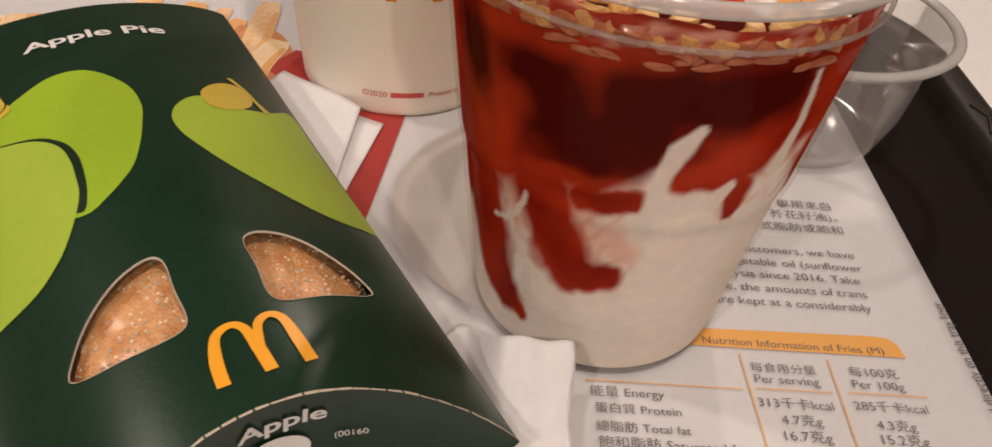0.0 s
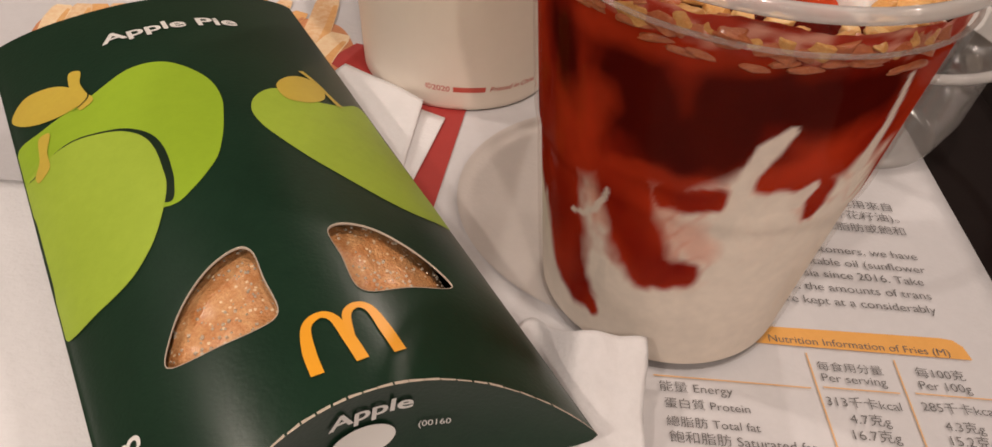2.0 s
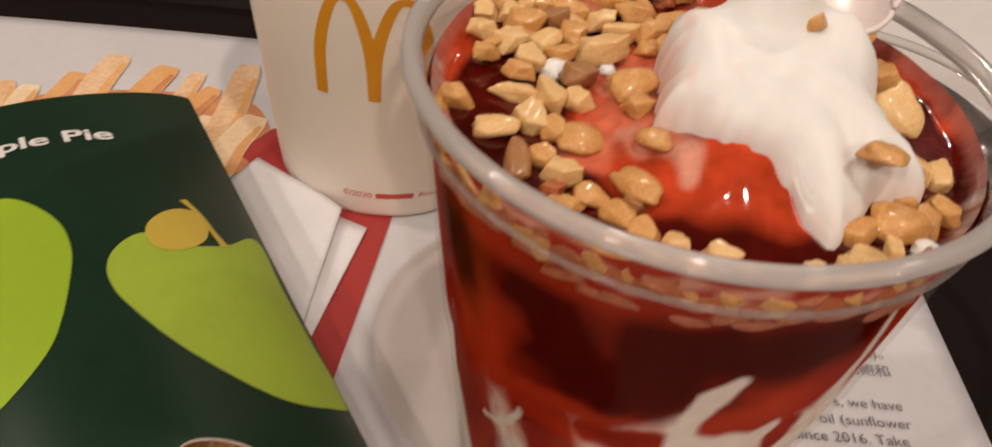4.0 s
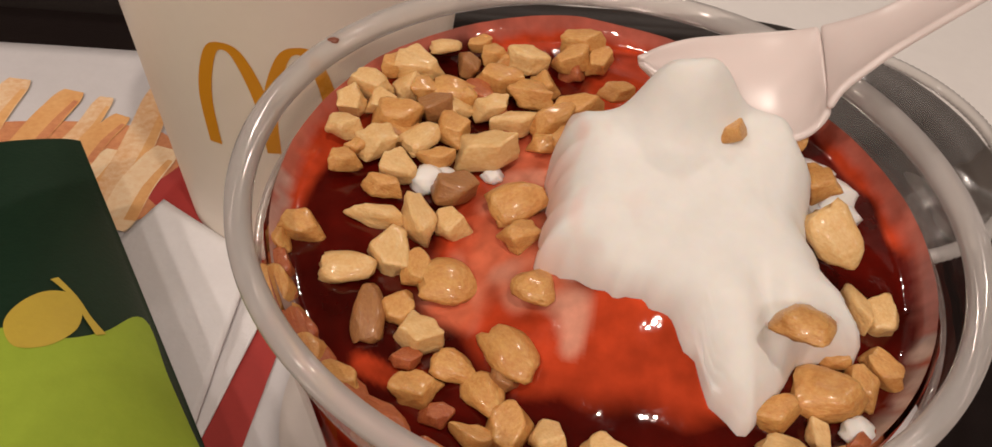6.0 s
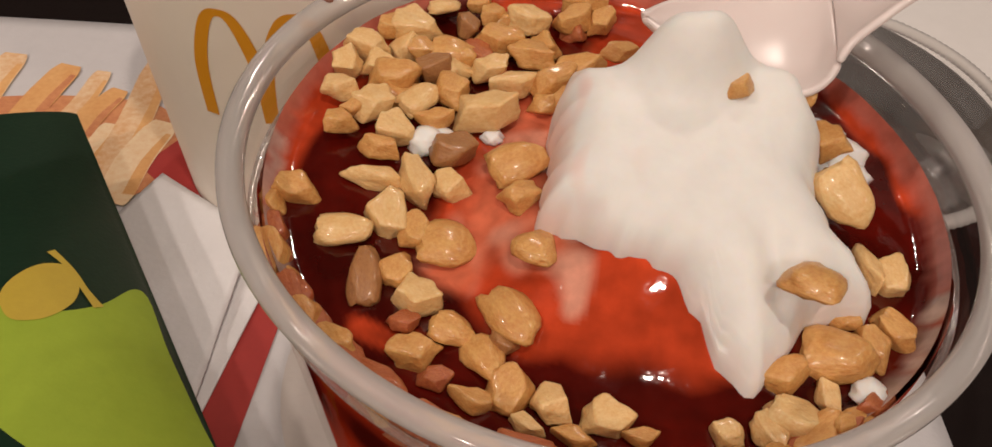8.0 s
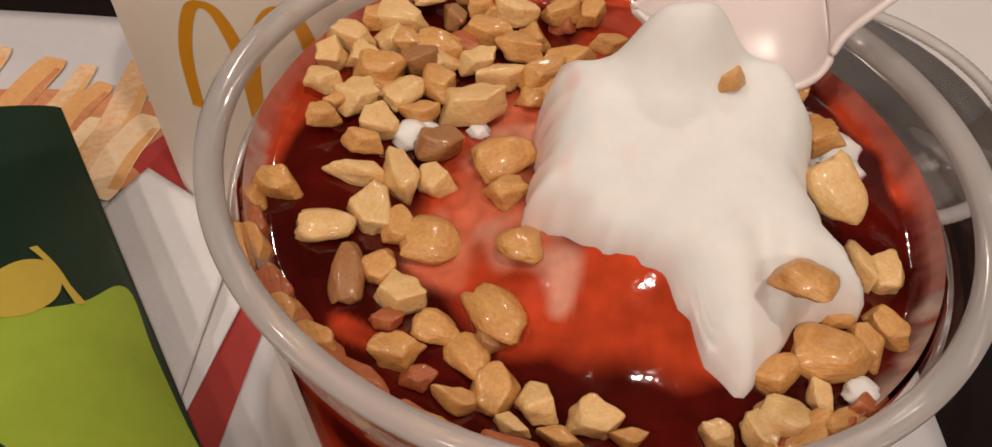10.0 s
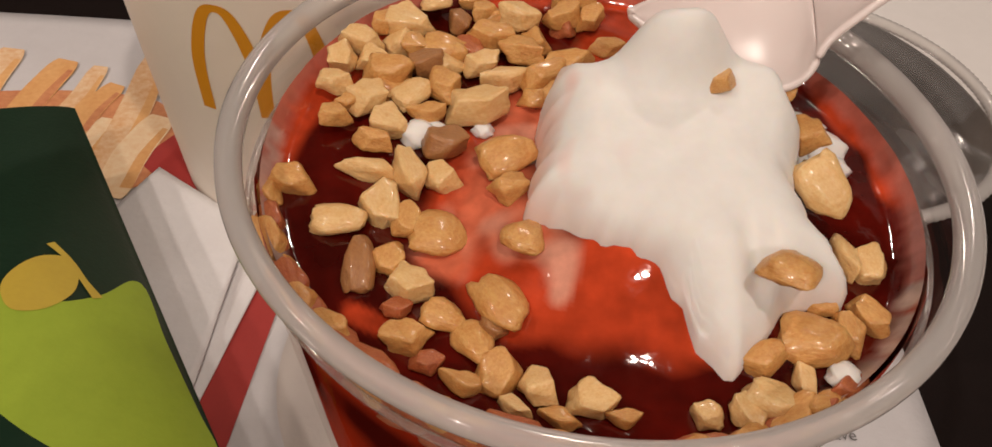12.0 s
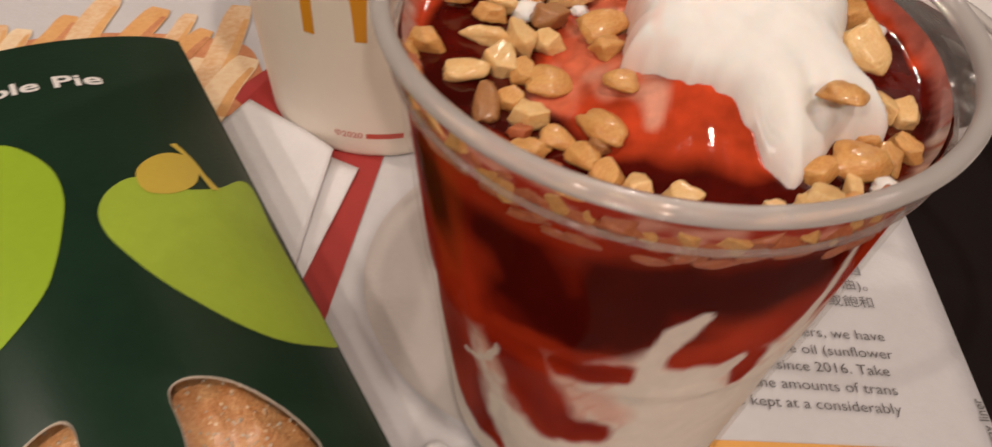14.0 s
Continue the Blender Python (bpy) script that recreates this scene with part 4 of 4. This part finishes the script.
# the soft serve dollop
DC = Vector((9.0, -6.8))
FOOT = [(0, 14.6), (27, 18), (42, 20), (60, 20), (76, 18.4), (90, 17.4), (110, 18), (122, 19), (129, 22.2), (138, 21), (149, 18.6), (160, 17.2), (173, 16.8), (184, 17.4), (194, 18.8), (203, 16.6), (212, 15.4), (227, 15.0), (233, 14.3), (240, 13.6), (252, 13.8), (264, 16.8), (272, 22.2), (278, 24.3), (287, 22), (301, 19.8), (312, 20.4), (321, 22.4), (328, 19.4), (336, 16.4), (351, 13.8)]


def foot(deg):
    deg %= 360
    for (a, ra), (b, rb) in zip(FOOT, FOOT[1:] + [(360, FOOT[0][1])]):
        if a <= deg <= b:
            t = (deg - a) / (b - a)
            t = t * t * (3 - 2 * t)
            return ra + (rb - ra) * t
    return 20


dv, df, dc = [], [], []
ND_, NT = 60, 160


def dollop_point(a, rho):
    r = foot(math.degrees(a)) * rho * (1 + rho ** 3 * (0.05 * noise.noise((math.cos(a) * 3, math.sin(a) * 3, 2)) + 0.05 * noise.noise((math.cos(a) * 8, math.sin(a) * 8, 5))))
    return DC.x + r * math.cos(a), DC.y + r * math.sin(a)


HEM = np.array([dollop_point(2 * math.pi * i / 320, 1.0) for i in range(320)])
for j in range(ND_ + 1):
    rho = j / ND_
    for i in range(NT):
        a = 2 * math.pi * i / NT
        x, y = dollop_point(a, rho)
        top = 102.4 + 8.4 * math.exp(-(((x - 8.2) / 6.2) ** 2 + ((y - 6.6) / 5.6) ** 2) ** 1.7) + 0.12 * (y + 8) - 0.42 * max(0, -20 - y) - 0.12 * max(0, x - 16) + 3.2 * math.exp(-(((x - 20.5) / 5.5) ** 2 + ((y - 3.4) / 4.6) ** 2))
        base = pool_height(x, y) - 1.2
        gaps = np.sqrt(((HEM - (x, y)) ** 2).sum(1))
        near = float(gaps.min())
        even = -3.2 * math.log(float(np.exp(-gaps / 3.2).mean())) - 6.0
        inward = min(max(near + (even - near) * soft(near / 5 - 0.5, 1), 0) / 9.0, 1.0)
        z = base + (top - base) * math.sqrt(max(0.0, 1 - (1 - inward) ** 2.2))
        k = 1 - rho ** 6
        crease = math.hypot(x - 14.9 - 0.10 * (-21.3 - y), 0.55 * max(0, y + 20, -29 - y))
        z -= k * 2.0 * math.exp(-(crease / 1.9) ** 2)
        z += k * (0.45 * noise.noise((x * .11, y * .11, 7)) + 0.20 * noise.noise((x * .26, y * .26, 8)) + 0.03 * noise.noise((x * .8, y * .8, 9)))
        dv.append((x / 1000, y / 1000, z / 1000))
        deg = math.degrees(a)
        ang = soft((deg - 85) / 30, 1) * soft((205 - deg) / 30, 1)
        stain = max(soft(rho - 0.94 + 0.10 * noise.noise((x * .25, y * .25, 80)), 0.16), 0.6 * soft(noise.noise((x * .32, y * .16, 81)) - 0.30, 0.25) * soft(rho - 0.45, 0.3)) * ang * 0.8
        stain = max(stain * 0.55, 0.12 * soft(rho - 0.95 + 0.06 * noise.noise((x * .4, y * .4, 82)), 0.10))
        dc.append(np.array((0.80, 0.79, 0.755)) * (1 - stain) + np.array((0.80, 0.22, 0.14)) * stain)
for j in range(ND_):
    for i in range(NT):
        a, b = j * NT + i, j * NT + (i + 1) % NT
        df.append((a, a + NT, b + NT, b))
tinted("soft_serve_dollop", dv, df, dc, M_DOLLOP, sundae, "glossy white soft serve dollop")
for x, y, r in ((-22.1, 5.0, 2.3), (-20.4, 6.2, 1.5), (-13.7, 6.6, 1.4), (24.6, -30.2, 1.9), (30.5, 6.5, 4.0), (31.4, 3.0, 2.6), (29.4, 11.0, 3.2), (23.5, 8.0, 6.5), (17.0, 12.0, 5.0)):
    bm = bmesh.new()
    bmesh.ops.create_icosphere(bm, subdivisions=3, radius=r / 1000)
    for v in bm.verts:
        d = v.co.normalized()
        v.co = Vector((v.co.x * (1 + .5 * noise.noise(d * 1.6 + Vector((x, y, 0)))), v.co.y * (1 + .4 * noise.noise(d * 1.8 + Vector((y, x, 0)))), v.co.z * .7))
    bmesh.ops.translate(bm, verts=bm.verts, vec=(x / 1000, y / 1000, pool_height(x, y) / 1000 + 0.0006))
    part("cream_fleck", bm, M_CREAM, sundae, "small white soft serve fleck", smooth=True)

# a splash of sauce dried on the rim
bm = bmesh.new()
bmesh.ops.create_icosphere(bm, subdivisions=2, radius=0.0009)
for q in bm.verts:
    q.co = Vector((q.co.x * (1 + .4 * noise.noise(q.co * 2000)), q.co.y * 0.7, q.co.z * 0.4)) + Vector((-0.0363, 0.0238, 0.0981))
part("sauce_splash", bm, mat("dried_sauce", (0.20, 0.06, 0.03), 0.3), sundae, "brown dried sauce spot", smooth=True)

# ---- spoon ----
spoon = thing("plastic_spoon", "translucent white plastic spoon stuck in the sundae", "spoon", at=(0, 0, 0))
# far edge, near edge and depth of the channel, from the tip to the handle's end
STATIONS = [
    (Vector((0.0036, 0.0126, 0.1060)), Vector((0.0043, 0.0124, 0.1055)), 0.0006),
    (Vector((0.0063, 0.0158, 0.1056)), Vector((0.0077, 0.0072, 0.1051)), 0.0016),
    (Vector((0.0109, 0.0187, 0.1054)), Vector((0.0121, 0.0040, 0.1039)), 0.0026),
    (Vector((0.0162, 0.0202, 0.1054)), Vector((0.0165, 0.0015, 0.1039)), 0.003),
    (Vector((0.0219, 0.0212, 0.1057)), Vector((0.0209, 0.0002, 0.1042)), 0.0029),
    (Vector((0.0263, 0.0208, 0.1068)), Vector((0.0242, 0.0020, 0.1053)), 0.0023),
    (Vector((0.0295, 0.0197, 0.1087)), Vector((0.0260, 0.0045, 0.1082)), 0.0017),
    (Vector((0.0325, 0.0185, 0.1110)), Vector((0.0299, 0.0071, 0.1105)), 0.0014),
    (Vector((0.0357, 0.0179, 0.1138)), Vector((0.0342, 0.0090, 0.1133)), 0.0012),
    (Vector((0.0463, 0.0194, 0.1225)), Vector((0.0449, 0.0109, 0.1220)), 0.0012),
]


def spoon_dense(path, per=4):
    """More stations along the spoon, on a smooth curve."""
    out = []
    for i in range(len(path) - 1):
        q = [path[min(max(i + k, 0), len(path) - 1)] for k in (-1, 0, 1, 2)]
        for n_ in range(per):
            t = n_ / per
            w = (-0.5 * t + t * t - 0.5 * t ** 3, 1 - 2.5 * t * t + 1.5 * t ** 3, 0.5 * t + 2 * t * t - 1.5 * t ** 3, -0.5 * t * t + 0.5 * t ** 3)
            out.append(tuple(sum((st[c] * k for st, k in zip(q, w)), Vector() if c < 2 else 0.0) for c in range(3)))
    return out + [path[-1]]


STATIONS = spoon_dense(STATIONS)


def spoon_piece(name, first, last, label):
    sv, sf = [], []
    for n_ in range(first, last + 1):
        far, near, dip = STATIONS[n_]
        along = (STATIONS[min(n_ + 1, len(STATIONS) - 1)][0] - STATIONS[max(n_ - 1, 0)][0]).normalized()
        upw = (near - far).cross(along).normalized()
        upw = upw if upw.z > 0 else -upw
        for k in range(13):
            q = k / 6 - 1
            sv.append(far.lerp(near, k / 12) - upw * dip * (1 - abs(q) ** 2.6))
    for n_ in range(last - first):
        for k in range(12):
            a = n_ * 13 + k
            sf.append((a, a + 1, a + 14, a + 13))
    ob = put(name, mesh_of(name, sv, sf, M_SPOON), spoon, label)
    ss = ob.modifiers.new("thickness", "SOLIDIFY")
    ss.thickness, ss.offset = 0.0011, 0.0
    sb = ob.modifiers.new("rounding", "SUBSURF")
    sb.levels = sb.render_levels = 2


spoon_piece("spoon_bowl", 0, 22, "shallow spoon bowl")
spoon_piece("spoon_handle", 22, 36, "channelled spoon handle")


# ---- chopped nuts ----
# x, y, height, length, width (mm), turn (degrees), tone and cut of each piece on the sauce
NUTS_ON_SAUCE = [
    (-36.5, -5.7, 90.7, 5.5, 3.8, -13, 1, "c"),
    (-30.8, -11.4, 90.4, 6.5, 4.6, -11, 0, "h"),
    (-26.1, -8.3, 90.6, 7.1, 4.6, 97, 0, "c"),
    (-28.2, -2.8, 90.8, 7.1, 2.8, -16, 0, "s"),
    (-23.0, -3.5, 90.9, 7.1, 3.7, -69, 0, "c"),
    (-18.6, -4.1, 91.2, 4.4, 4.3, 0, 0, "c"),
    (-27.6, -17.8, 90.1, 7.3, 3.8, 94, 2, "h"),
    (-24.1, -16.7, 90.2, 4.7, 3.7, 79, 1, "c"),
    (-22.5, -11.3, 90.6, 4.4, 3.5, 83, 1, "c"),
    (-18.7, -13.1, 90.8, 6.6, 6.3, 0, 1, "h"),
    (-21.7, -20.5, 90.1, 5.8, 4.4, -32, 0, "c"),
    (-21.5, -27.2, 89.7, 5.2, 4.1, -7, 1, "c"),
    (-17.5, -24.8, 90.1, 5.1, 4.0, -20, 1, "h"),
    (-14.4, -28.0, 90.1, 6.1, 4.1, -63, 1, "h"),
]
NUTS_NEAR_RIM = [
    (-11.6, -23.5, 91.5, 8.1, 5.0, -63, 1, "h"),
    (-11.8, -31.8, 89.7, 4.8, 4.3, 67, 1, "c"),
    (-15.6, -32.9, 89.4, 4.9, 2.2, -13, 1, "s"),
    (-7.4, -33.0, 89.8, 4.3, 4.0, -26, 0, "c"),
    (-2.2, -34.4, 89.7, 5.3, 3.9, 0, 0, "c"),
    (-10.0, -35.3, 89.4, 3.8, 1.9, -20, 0, "s"),
    (-5.6, -36.4, 89.3, 4.5, 1.9, -20, 1, "s"),
    (0.9, -36.4, 89.5, 3.6, 1.8, 0, 1, "s"),
    (-9.0, -15.7, 94.0, 5.4, 5.1, 67, 1, "h"),
    (-10.8, -2.1, 93.9, 7.0, 5.3, 20, 1, "h"),
    (-10.4, -7.4, 93.5, 5.3, 4.0, 43, 1, "c"),
    (-22.9, -23.9, 89.9, 3.4, 2.4, 0, 3, "c"),
    (-19.2, -30.5, 89.5, 3.5, 2.6, 0, 3, "c"),
    (-12.5, -26.2, 90.7, 3.3, 2.7, -53, 2, "c"),
]
NUTS_HEAP_LOW = [
    (-18.6, 0.9, 92.4, 5.3, 4.9, 0, 2, "c"),
    (-27.6, 0.9, 92.2, 5.2, 2.8, -20, 1, "s"),
    (-25.6, 4.6, 92.4, 5.3, 4.0, 0, 0, "c"),
    (-14.9, 8.2, 92.7, 8.5, 5.4, 0, 0, "c"),
    (-21.3, 6.3, 92.5, 4.9, 2.4, 0, 1, "s"),
    (-32.7, 5.1, 92.4, 4.2, 3.4, 0, 1, "c"),
    (-29.3, 9.0, 92.6, 5.3, 5.1, 49, 0, "c"),
    (-31.6, 7.9, 92.6, 3.3, 2.3, 0, 1, "s"),
    (-23.3, 10.5, 92.7, 6.0, 4.2, 43, 0, "h"),
    (-19.2, 12.4, 92.8, 5.4, 4.1, 75, 1, "c"),
    (-33.5, 11.6, 92.7, 5.1, 3.7, 0, 0, "c"),
    (-11.1, 14.3, 92.9, 7.2, 3.4, 32, 0, "s"),
]
NUTS_HEAP_MIDDLE = [
    (-5.3, 15.2, 92.9, 6.9, 4.0, 38, 1, "c"),
    (-1.8, 18.5, 93.1, 7.1, 3.9, 0, 1, "c"),
    (-14.2, 17.3, 93.0, 5.1, 3.5, 26, 0, "c"),
    (-19.1, 20.4, 93.2, 7.1, 5.5, 0, 1, "h"),
    (-26.8, 13.9, 92.9, 6.8, 4.8, 0, 1, "c"),
    (-29.3, 16.7, 93.0, 4.4, 3.5, 0, 0, "c"),
    (-13.0, 23.2, 93.3, 6.9, 4.0, -26, 1, "c"),
    (-8.1, 20.4, 93.2, 6.4, 4.5, -26, 1, "c"),
    (-34.5, 17.4, 93.0, 4.9, 3.9, -67, 0, "c"),
    (-31.3, 21.1, 93.2, 6.3, 4.1, -20, 0, "c"),
    (-28.2, 25.8, 93.4, 4.8, 3.7, 0, 1, "c"),
    (-24.5, 25.8, 93.5, 6.6, 5.1, 0, 0, "c"),
]
NUTS_HEAP_BACK = [
    (-17.7, 26.8, 93.5, 5.5, 3.0, -67, 2, "s"),
    (-21.6, 31.0, 93.7, 4.5, 4.0, 0, 0, "h"),
    (-16.0, 31.6, 93.7, 3.4, 2.7, 0, 1, "c"),
    (-13.6, 29.2, 93.6, 4.1, 3.7, 0, 1, "c"),
    (-9.0, 28.9, 93.6, 6.0, 4.9, 0, 0, "c"),
    (-2.4, 29.3, 93.6, 5.7, 3.8, 32, 1, "c"),
    (-0.3, 33.7, 93.8, 6.8, 4.9, 0, 1, "c"),
    (1.8, 29.5, 93.5, 4.2, 3.8, 0, 1, "c"),
    (4.4, 24.6, 91.9, 5.8, 3.0, 7, 1, "s"),
    (-23.3, 20.3, 93.2, 4.3, 3.7, 0, 1, "c"),
    (-3.7, 12.0, 92.9, 5.1, 2.9, 26, 1, "c"),
    (-21.5, 16.6, 93.0, 5.2, 4.0, 38, 2, "c"),
]
NUTS_ON_CREAM = [
    (26.5, -8.5, 97.0, 7.7, 5.8, -53, 0, "h"),
    (26.8, 1.3, 97.0, 5.1, 5.0, -58, 1, "c"),
    (21.7, 2.2, 103.0, 3.7, 2.5, -58, 1, "s"),
    (17.5, -24.8, 100.9, 7.3, 5.7, 49, 1, "h"),
    (13.4, 0.3, 104.9, 3.9, 3.0, 67, 1, "c"),
]
NUTS_FAR_SIDE = [
    (32.1, -15.0, 90.9, 4.6, 4.3, 90, 0, "c"),
    (29.2, -14.5, 91.2, 7.4, 3.2, -83, 0, "c"),
    (30.0, -22.9, 91.0, 5.5, 3.5, -49, 1, "c"),
    (22.4, -26.6, 91.7, 7.9, 6.6, -13, 1, "h"),
    (26.9, -25.6, 91.1, 5.2, 3.1, -79, 1, "c"),
    (24.0, -22.5, 91.9, 3.7, 2.1, -20, 1, "s"),
    (15.9, -29.9, 91.7, 5.4, 4.1, 0, 1, "c"),
    (20.4, -32.2, 91.1, 5.0, 2.6, -71, 0, "s"),
    (16.8, -34.7, 90.8, 7.0, 4.1, -13, 0, "c"),
    (13.5, -35.7, 90.5, 3.9, 3.1, -53, 0, "c"),
    (9.7, -35.9, 90.2, 3.3, 3.2, -67, 0, "c"),
]


def unit_mesh(bm, material):
    """Scale a piece into a box of side one and turn it into a mesh."""
    lo = [min(v.co[k] for v in bm.verts) for k in range(3)]
    hi = [max(v.co[k] for v in bm.verts) for k in range(3)]
    for v in bm.verts:
        v.co = Vector([(v.co[k] - (lo[k] + hi[k]) / 2) / (hi[k] - lo[k]) for k in range(3)])
    me = bpy.data.meshes.new("nut_piece")
    bm.to_mesh(me)
    bm.free()
    me.materials.append(material)
    me.shade_smooth()
    return me


def crumb_mesh(seed, material, slim=False):
    """A broken crumb: a few flat break faces with blunt edges."""
    rn_ = random.Random(seed)
    bm = bmesh.new()
    for i in range(8 if slim else 10):
        a = 2 * math.pi * (i + rn_.uniform(-.3, .3)) / (4 if slim else 5)
        up = 1 if i < (4 if slim else 5) else -1
        r = rn_.uniform(.62, 1.15) * (0.84 if up > 0 else 1.0)
        x = r * math.cos(a)
        y = r * math.sin(a) * ((0.35 + 0.45 * (x + 1) / 2) if slim else 1)
        bm.verts.new((x, y, up * rn_.uniform(.42, .75)))
    bmesh.ops.convex_hull(bm, input=bm.verts[:])
    bmesh.ops.delete(bm, geom=[v for v in bm.verts if not v.link_faces], context="VERTS")
    bmesh.ops.dissolve_limit(bm, angle_limit=radians(16), verts=bm.verts[:], edges=bm.edges[:])
    bmesh.ops.bevel(bm, geom=bm.edges[:], offset=0.085, segments=2, affect="EDGES", profile=0.5, clamp_overlap=True)
    bmesh.ops.triangulate(bm, faces=[f for f in bm.faces if len(f.verts) > 4])
    bmesh.ops.subdivide_edges(bm, edges=[e for e in bm.edges if e.calc_length() > 0.4], cuts=2, use_grid_fill=True)
    bmesh.ops.smooth_vert(bm, verts=bm.verts[:], factor=0.34, use_axis_x=True, use_axis_y=True, use_axis_z=True)
    for v in bm.verts:
        v.co += v.co.normalized() * (0.13 * noise.noise(v.co * 1.9 + Vector((seed, 0, 0))) + 0.05 * noise.noise(v.co * 5 + Vector((0, seed, 0))))
    return unit_mesh(bm, material)


def half_mesh(seed, material):
    """A split kernel: a smooth dome on a flat face, a little narrower at one end."""
    rn_ = random.Random(seed)
    bm = bmesh.new()
    bmesh.ops.create_icosphere(bm, subdivisions=3, radius=1.0)
    narrow, bend_ = rn_.uniform(.05, .32), rn_.uniform(-.16, .16)
    for v in bm.verts:
        x, y, z = v.co
        z = z * (1.0 if z > 0 else 0.45)
        y = y * (1 - narrow * x) + bend_ * (x * x - .4)
        d = 1 + 0.20 * noise.noise(v.co * 1.4 + Vector((seed, 2, 0))) + 0.05 * noise.noise(v.co * 4 + Vector((seed, 7, 0)))
        edge_cut = 0.80 if x < -0.80 else 1.0
        v.co = Vector((x * edge_cut * d, y * d, z * d * (1 - 0.12 * math.exp(-(y / .16) ** 2) * (z > 0))))
    return unit_mesh(bm, material)


CUTS = {"c": [[crumb_mesh(s_ * 5 + k + 1, M_NUTS[k]) for s_ in range(9)] for k in range(4)],
        "s": [[crumb_mesh(s_ * 7 + k + 201, M_NUTS[k], True) for s_ in range(4)] for k in range(4)],
        "h": [[half_mesh(s_ * 3 + k + 401, M_NUTS[k]) for s_ in range(5)] for k in range(4)]}
FLAT = {"c": 0.70, "s": 0.66, "h": 0.46}
NUT_LABELS = ["pale chopped peanut piece on the sauce", "golden roasted peanut piece on the sauce", "brown roasted peanut piece on the sauce", "red sauce-coated peanut piece behind the clear wall"]
rn = random.Random(11)


def nut(x, y, z, l, w, turn, tone, kind_of_cut="c", tilt=14):
    ob = new("nut_piece", rn.choice(CUTS[kind_of_cut][tone]))
    h = (l + w) / 2 * FLAT[kind_of_cut] * rn.uniform(0.88, 1.08)
    ob.matrix_world = pose(x * MM, y * MM, z * MM, rn.uniform(-tilt, tilt), rn.uniform(-tilt, tilt), turn) @ Matrix.Diagonal((l * MM * 1.09, w * MM * 1.09, h * MM, 1))
    return tagged(ob, NUT_LABELS[tone], "nut", "chopped nuts on the sundae")


for cluster in (NUTS_ON_SAUCE, NUTS_NEAR_RIM, NUTS_HEAP_LOW, NUTS_HEAP_MIDDLE, NUTS_HEAP_BACK, NUTS_FAR_SIDE):
    for x, y, z, l, w, turn, tone, cut_ in cluster:
        r = math.hypot(x, y - CY)
        if r > 38.0:
            x, y = x * 38.0 / r, CY + (y - CY) * 38.0 / r
        nut(x, y, z, l, w, turn, tone, cut_)
for x, y, z, l, w, turn, tone, cut_ in NUTS_ON_CREAM:
    nut(x, y, z, l, w, turn, tone, cut_, 30)
# the lower layer of the heap, half sunk in the sauce
for i in range(16):
    x, y = rn.uniform(-31, -1), rn.uniform(8, 31)
    if math.hypot(x, y - CY) < 35:
        nut(x, y, pool_height(x, y - CY) + rn.uniform(0.6, 1.4), rn.uniform(4.6, 6.8), rn.uniform(3.6, 4.8), rn.uniform(0, 180), rn.choice((0, 1, 1, 3)), "c", 30)
# pieces pressed against the wall below the rim
for i in range(40):
    a = radians(-170 + 118 * i / 39 + rn.uniform(-2, 2))
    r = 40.2 - rn.uniform(0, 0.4)
    nut(r * math.cos(a), CY + r * math.sin(a), 90.0 + rn.uniform(-1.8, 1.4), rn.uniform(5.0, 7.6), rn.uniform(2.9, 3.5), math.degrees(a) + 90, (1, 3, 3, 1, 3)[i % 5], "c", 25)
# larger pieces sunk in the sauce, just behind the wall
for i in range(15):
    a, z = radians(-160 + 104 * i / 14 + rn.uniform(-3, 3)), rn.uniform(0.0845, 0.0880)
    r = wall_r(z) * 1000 - 1.55
    nut(r * math.cos(a), CY + r * math.sin(a), z * 1000 + 0.4, rn.uniform(5.0, 7.0), rn.uniform(2.3, 2.7), math.degrees(a) + 90, 3, "h", 12)
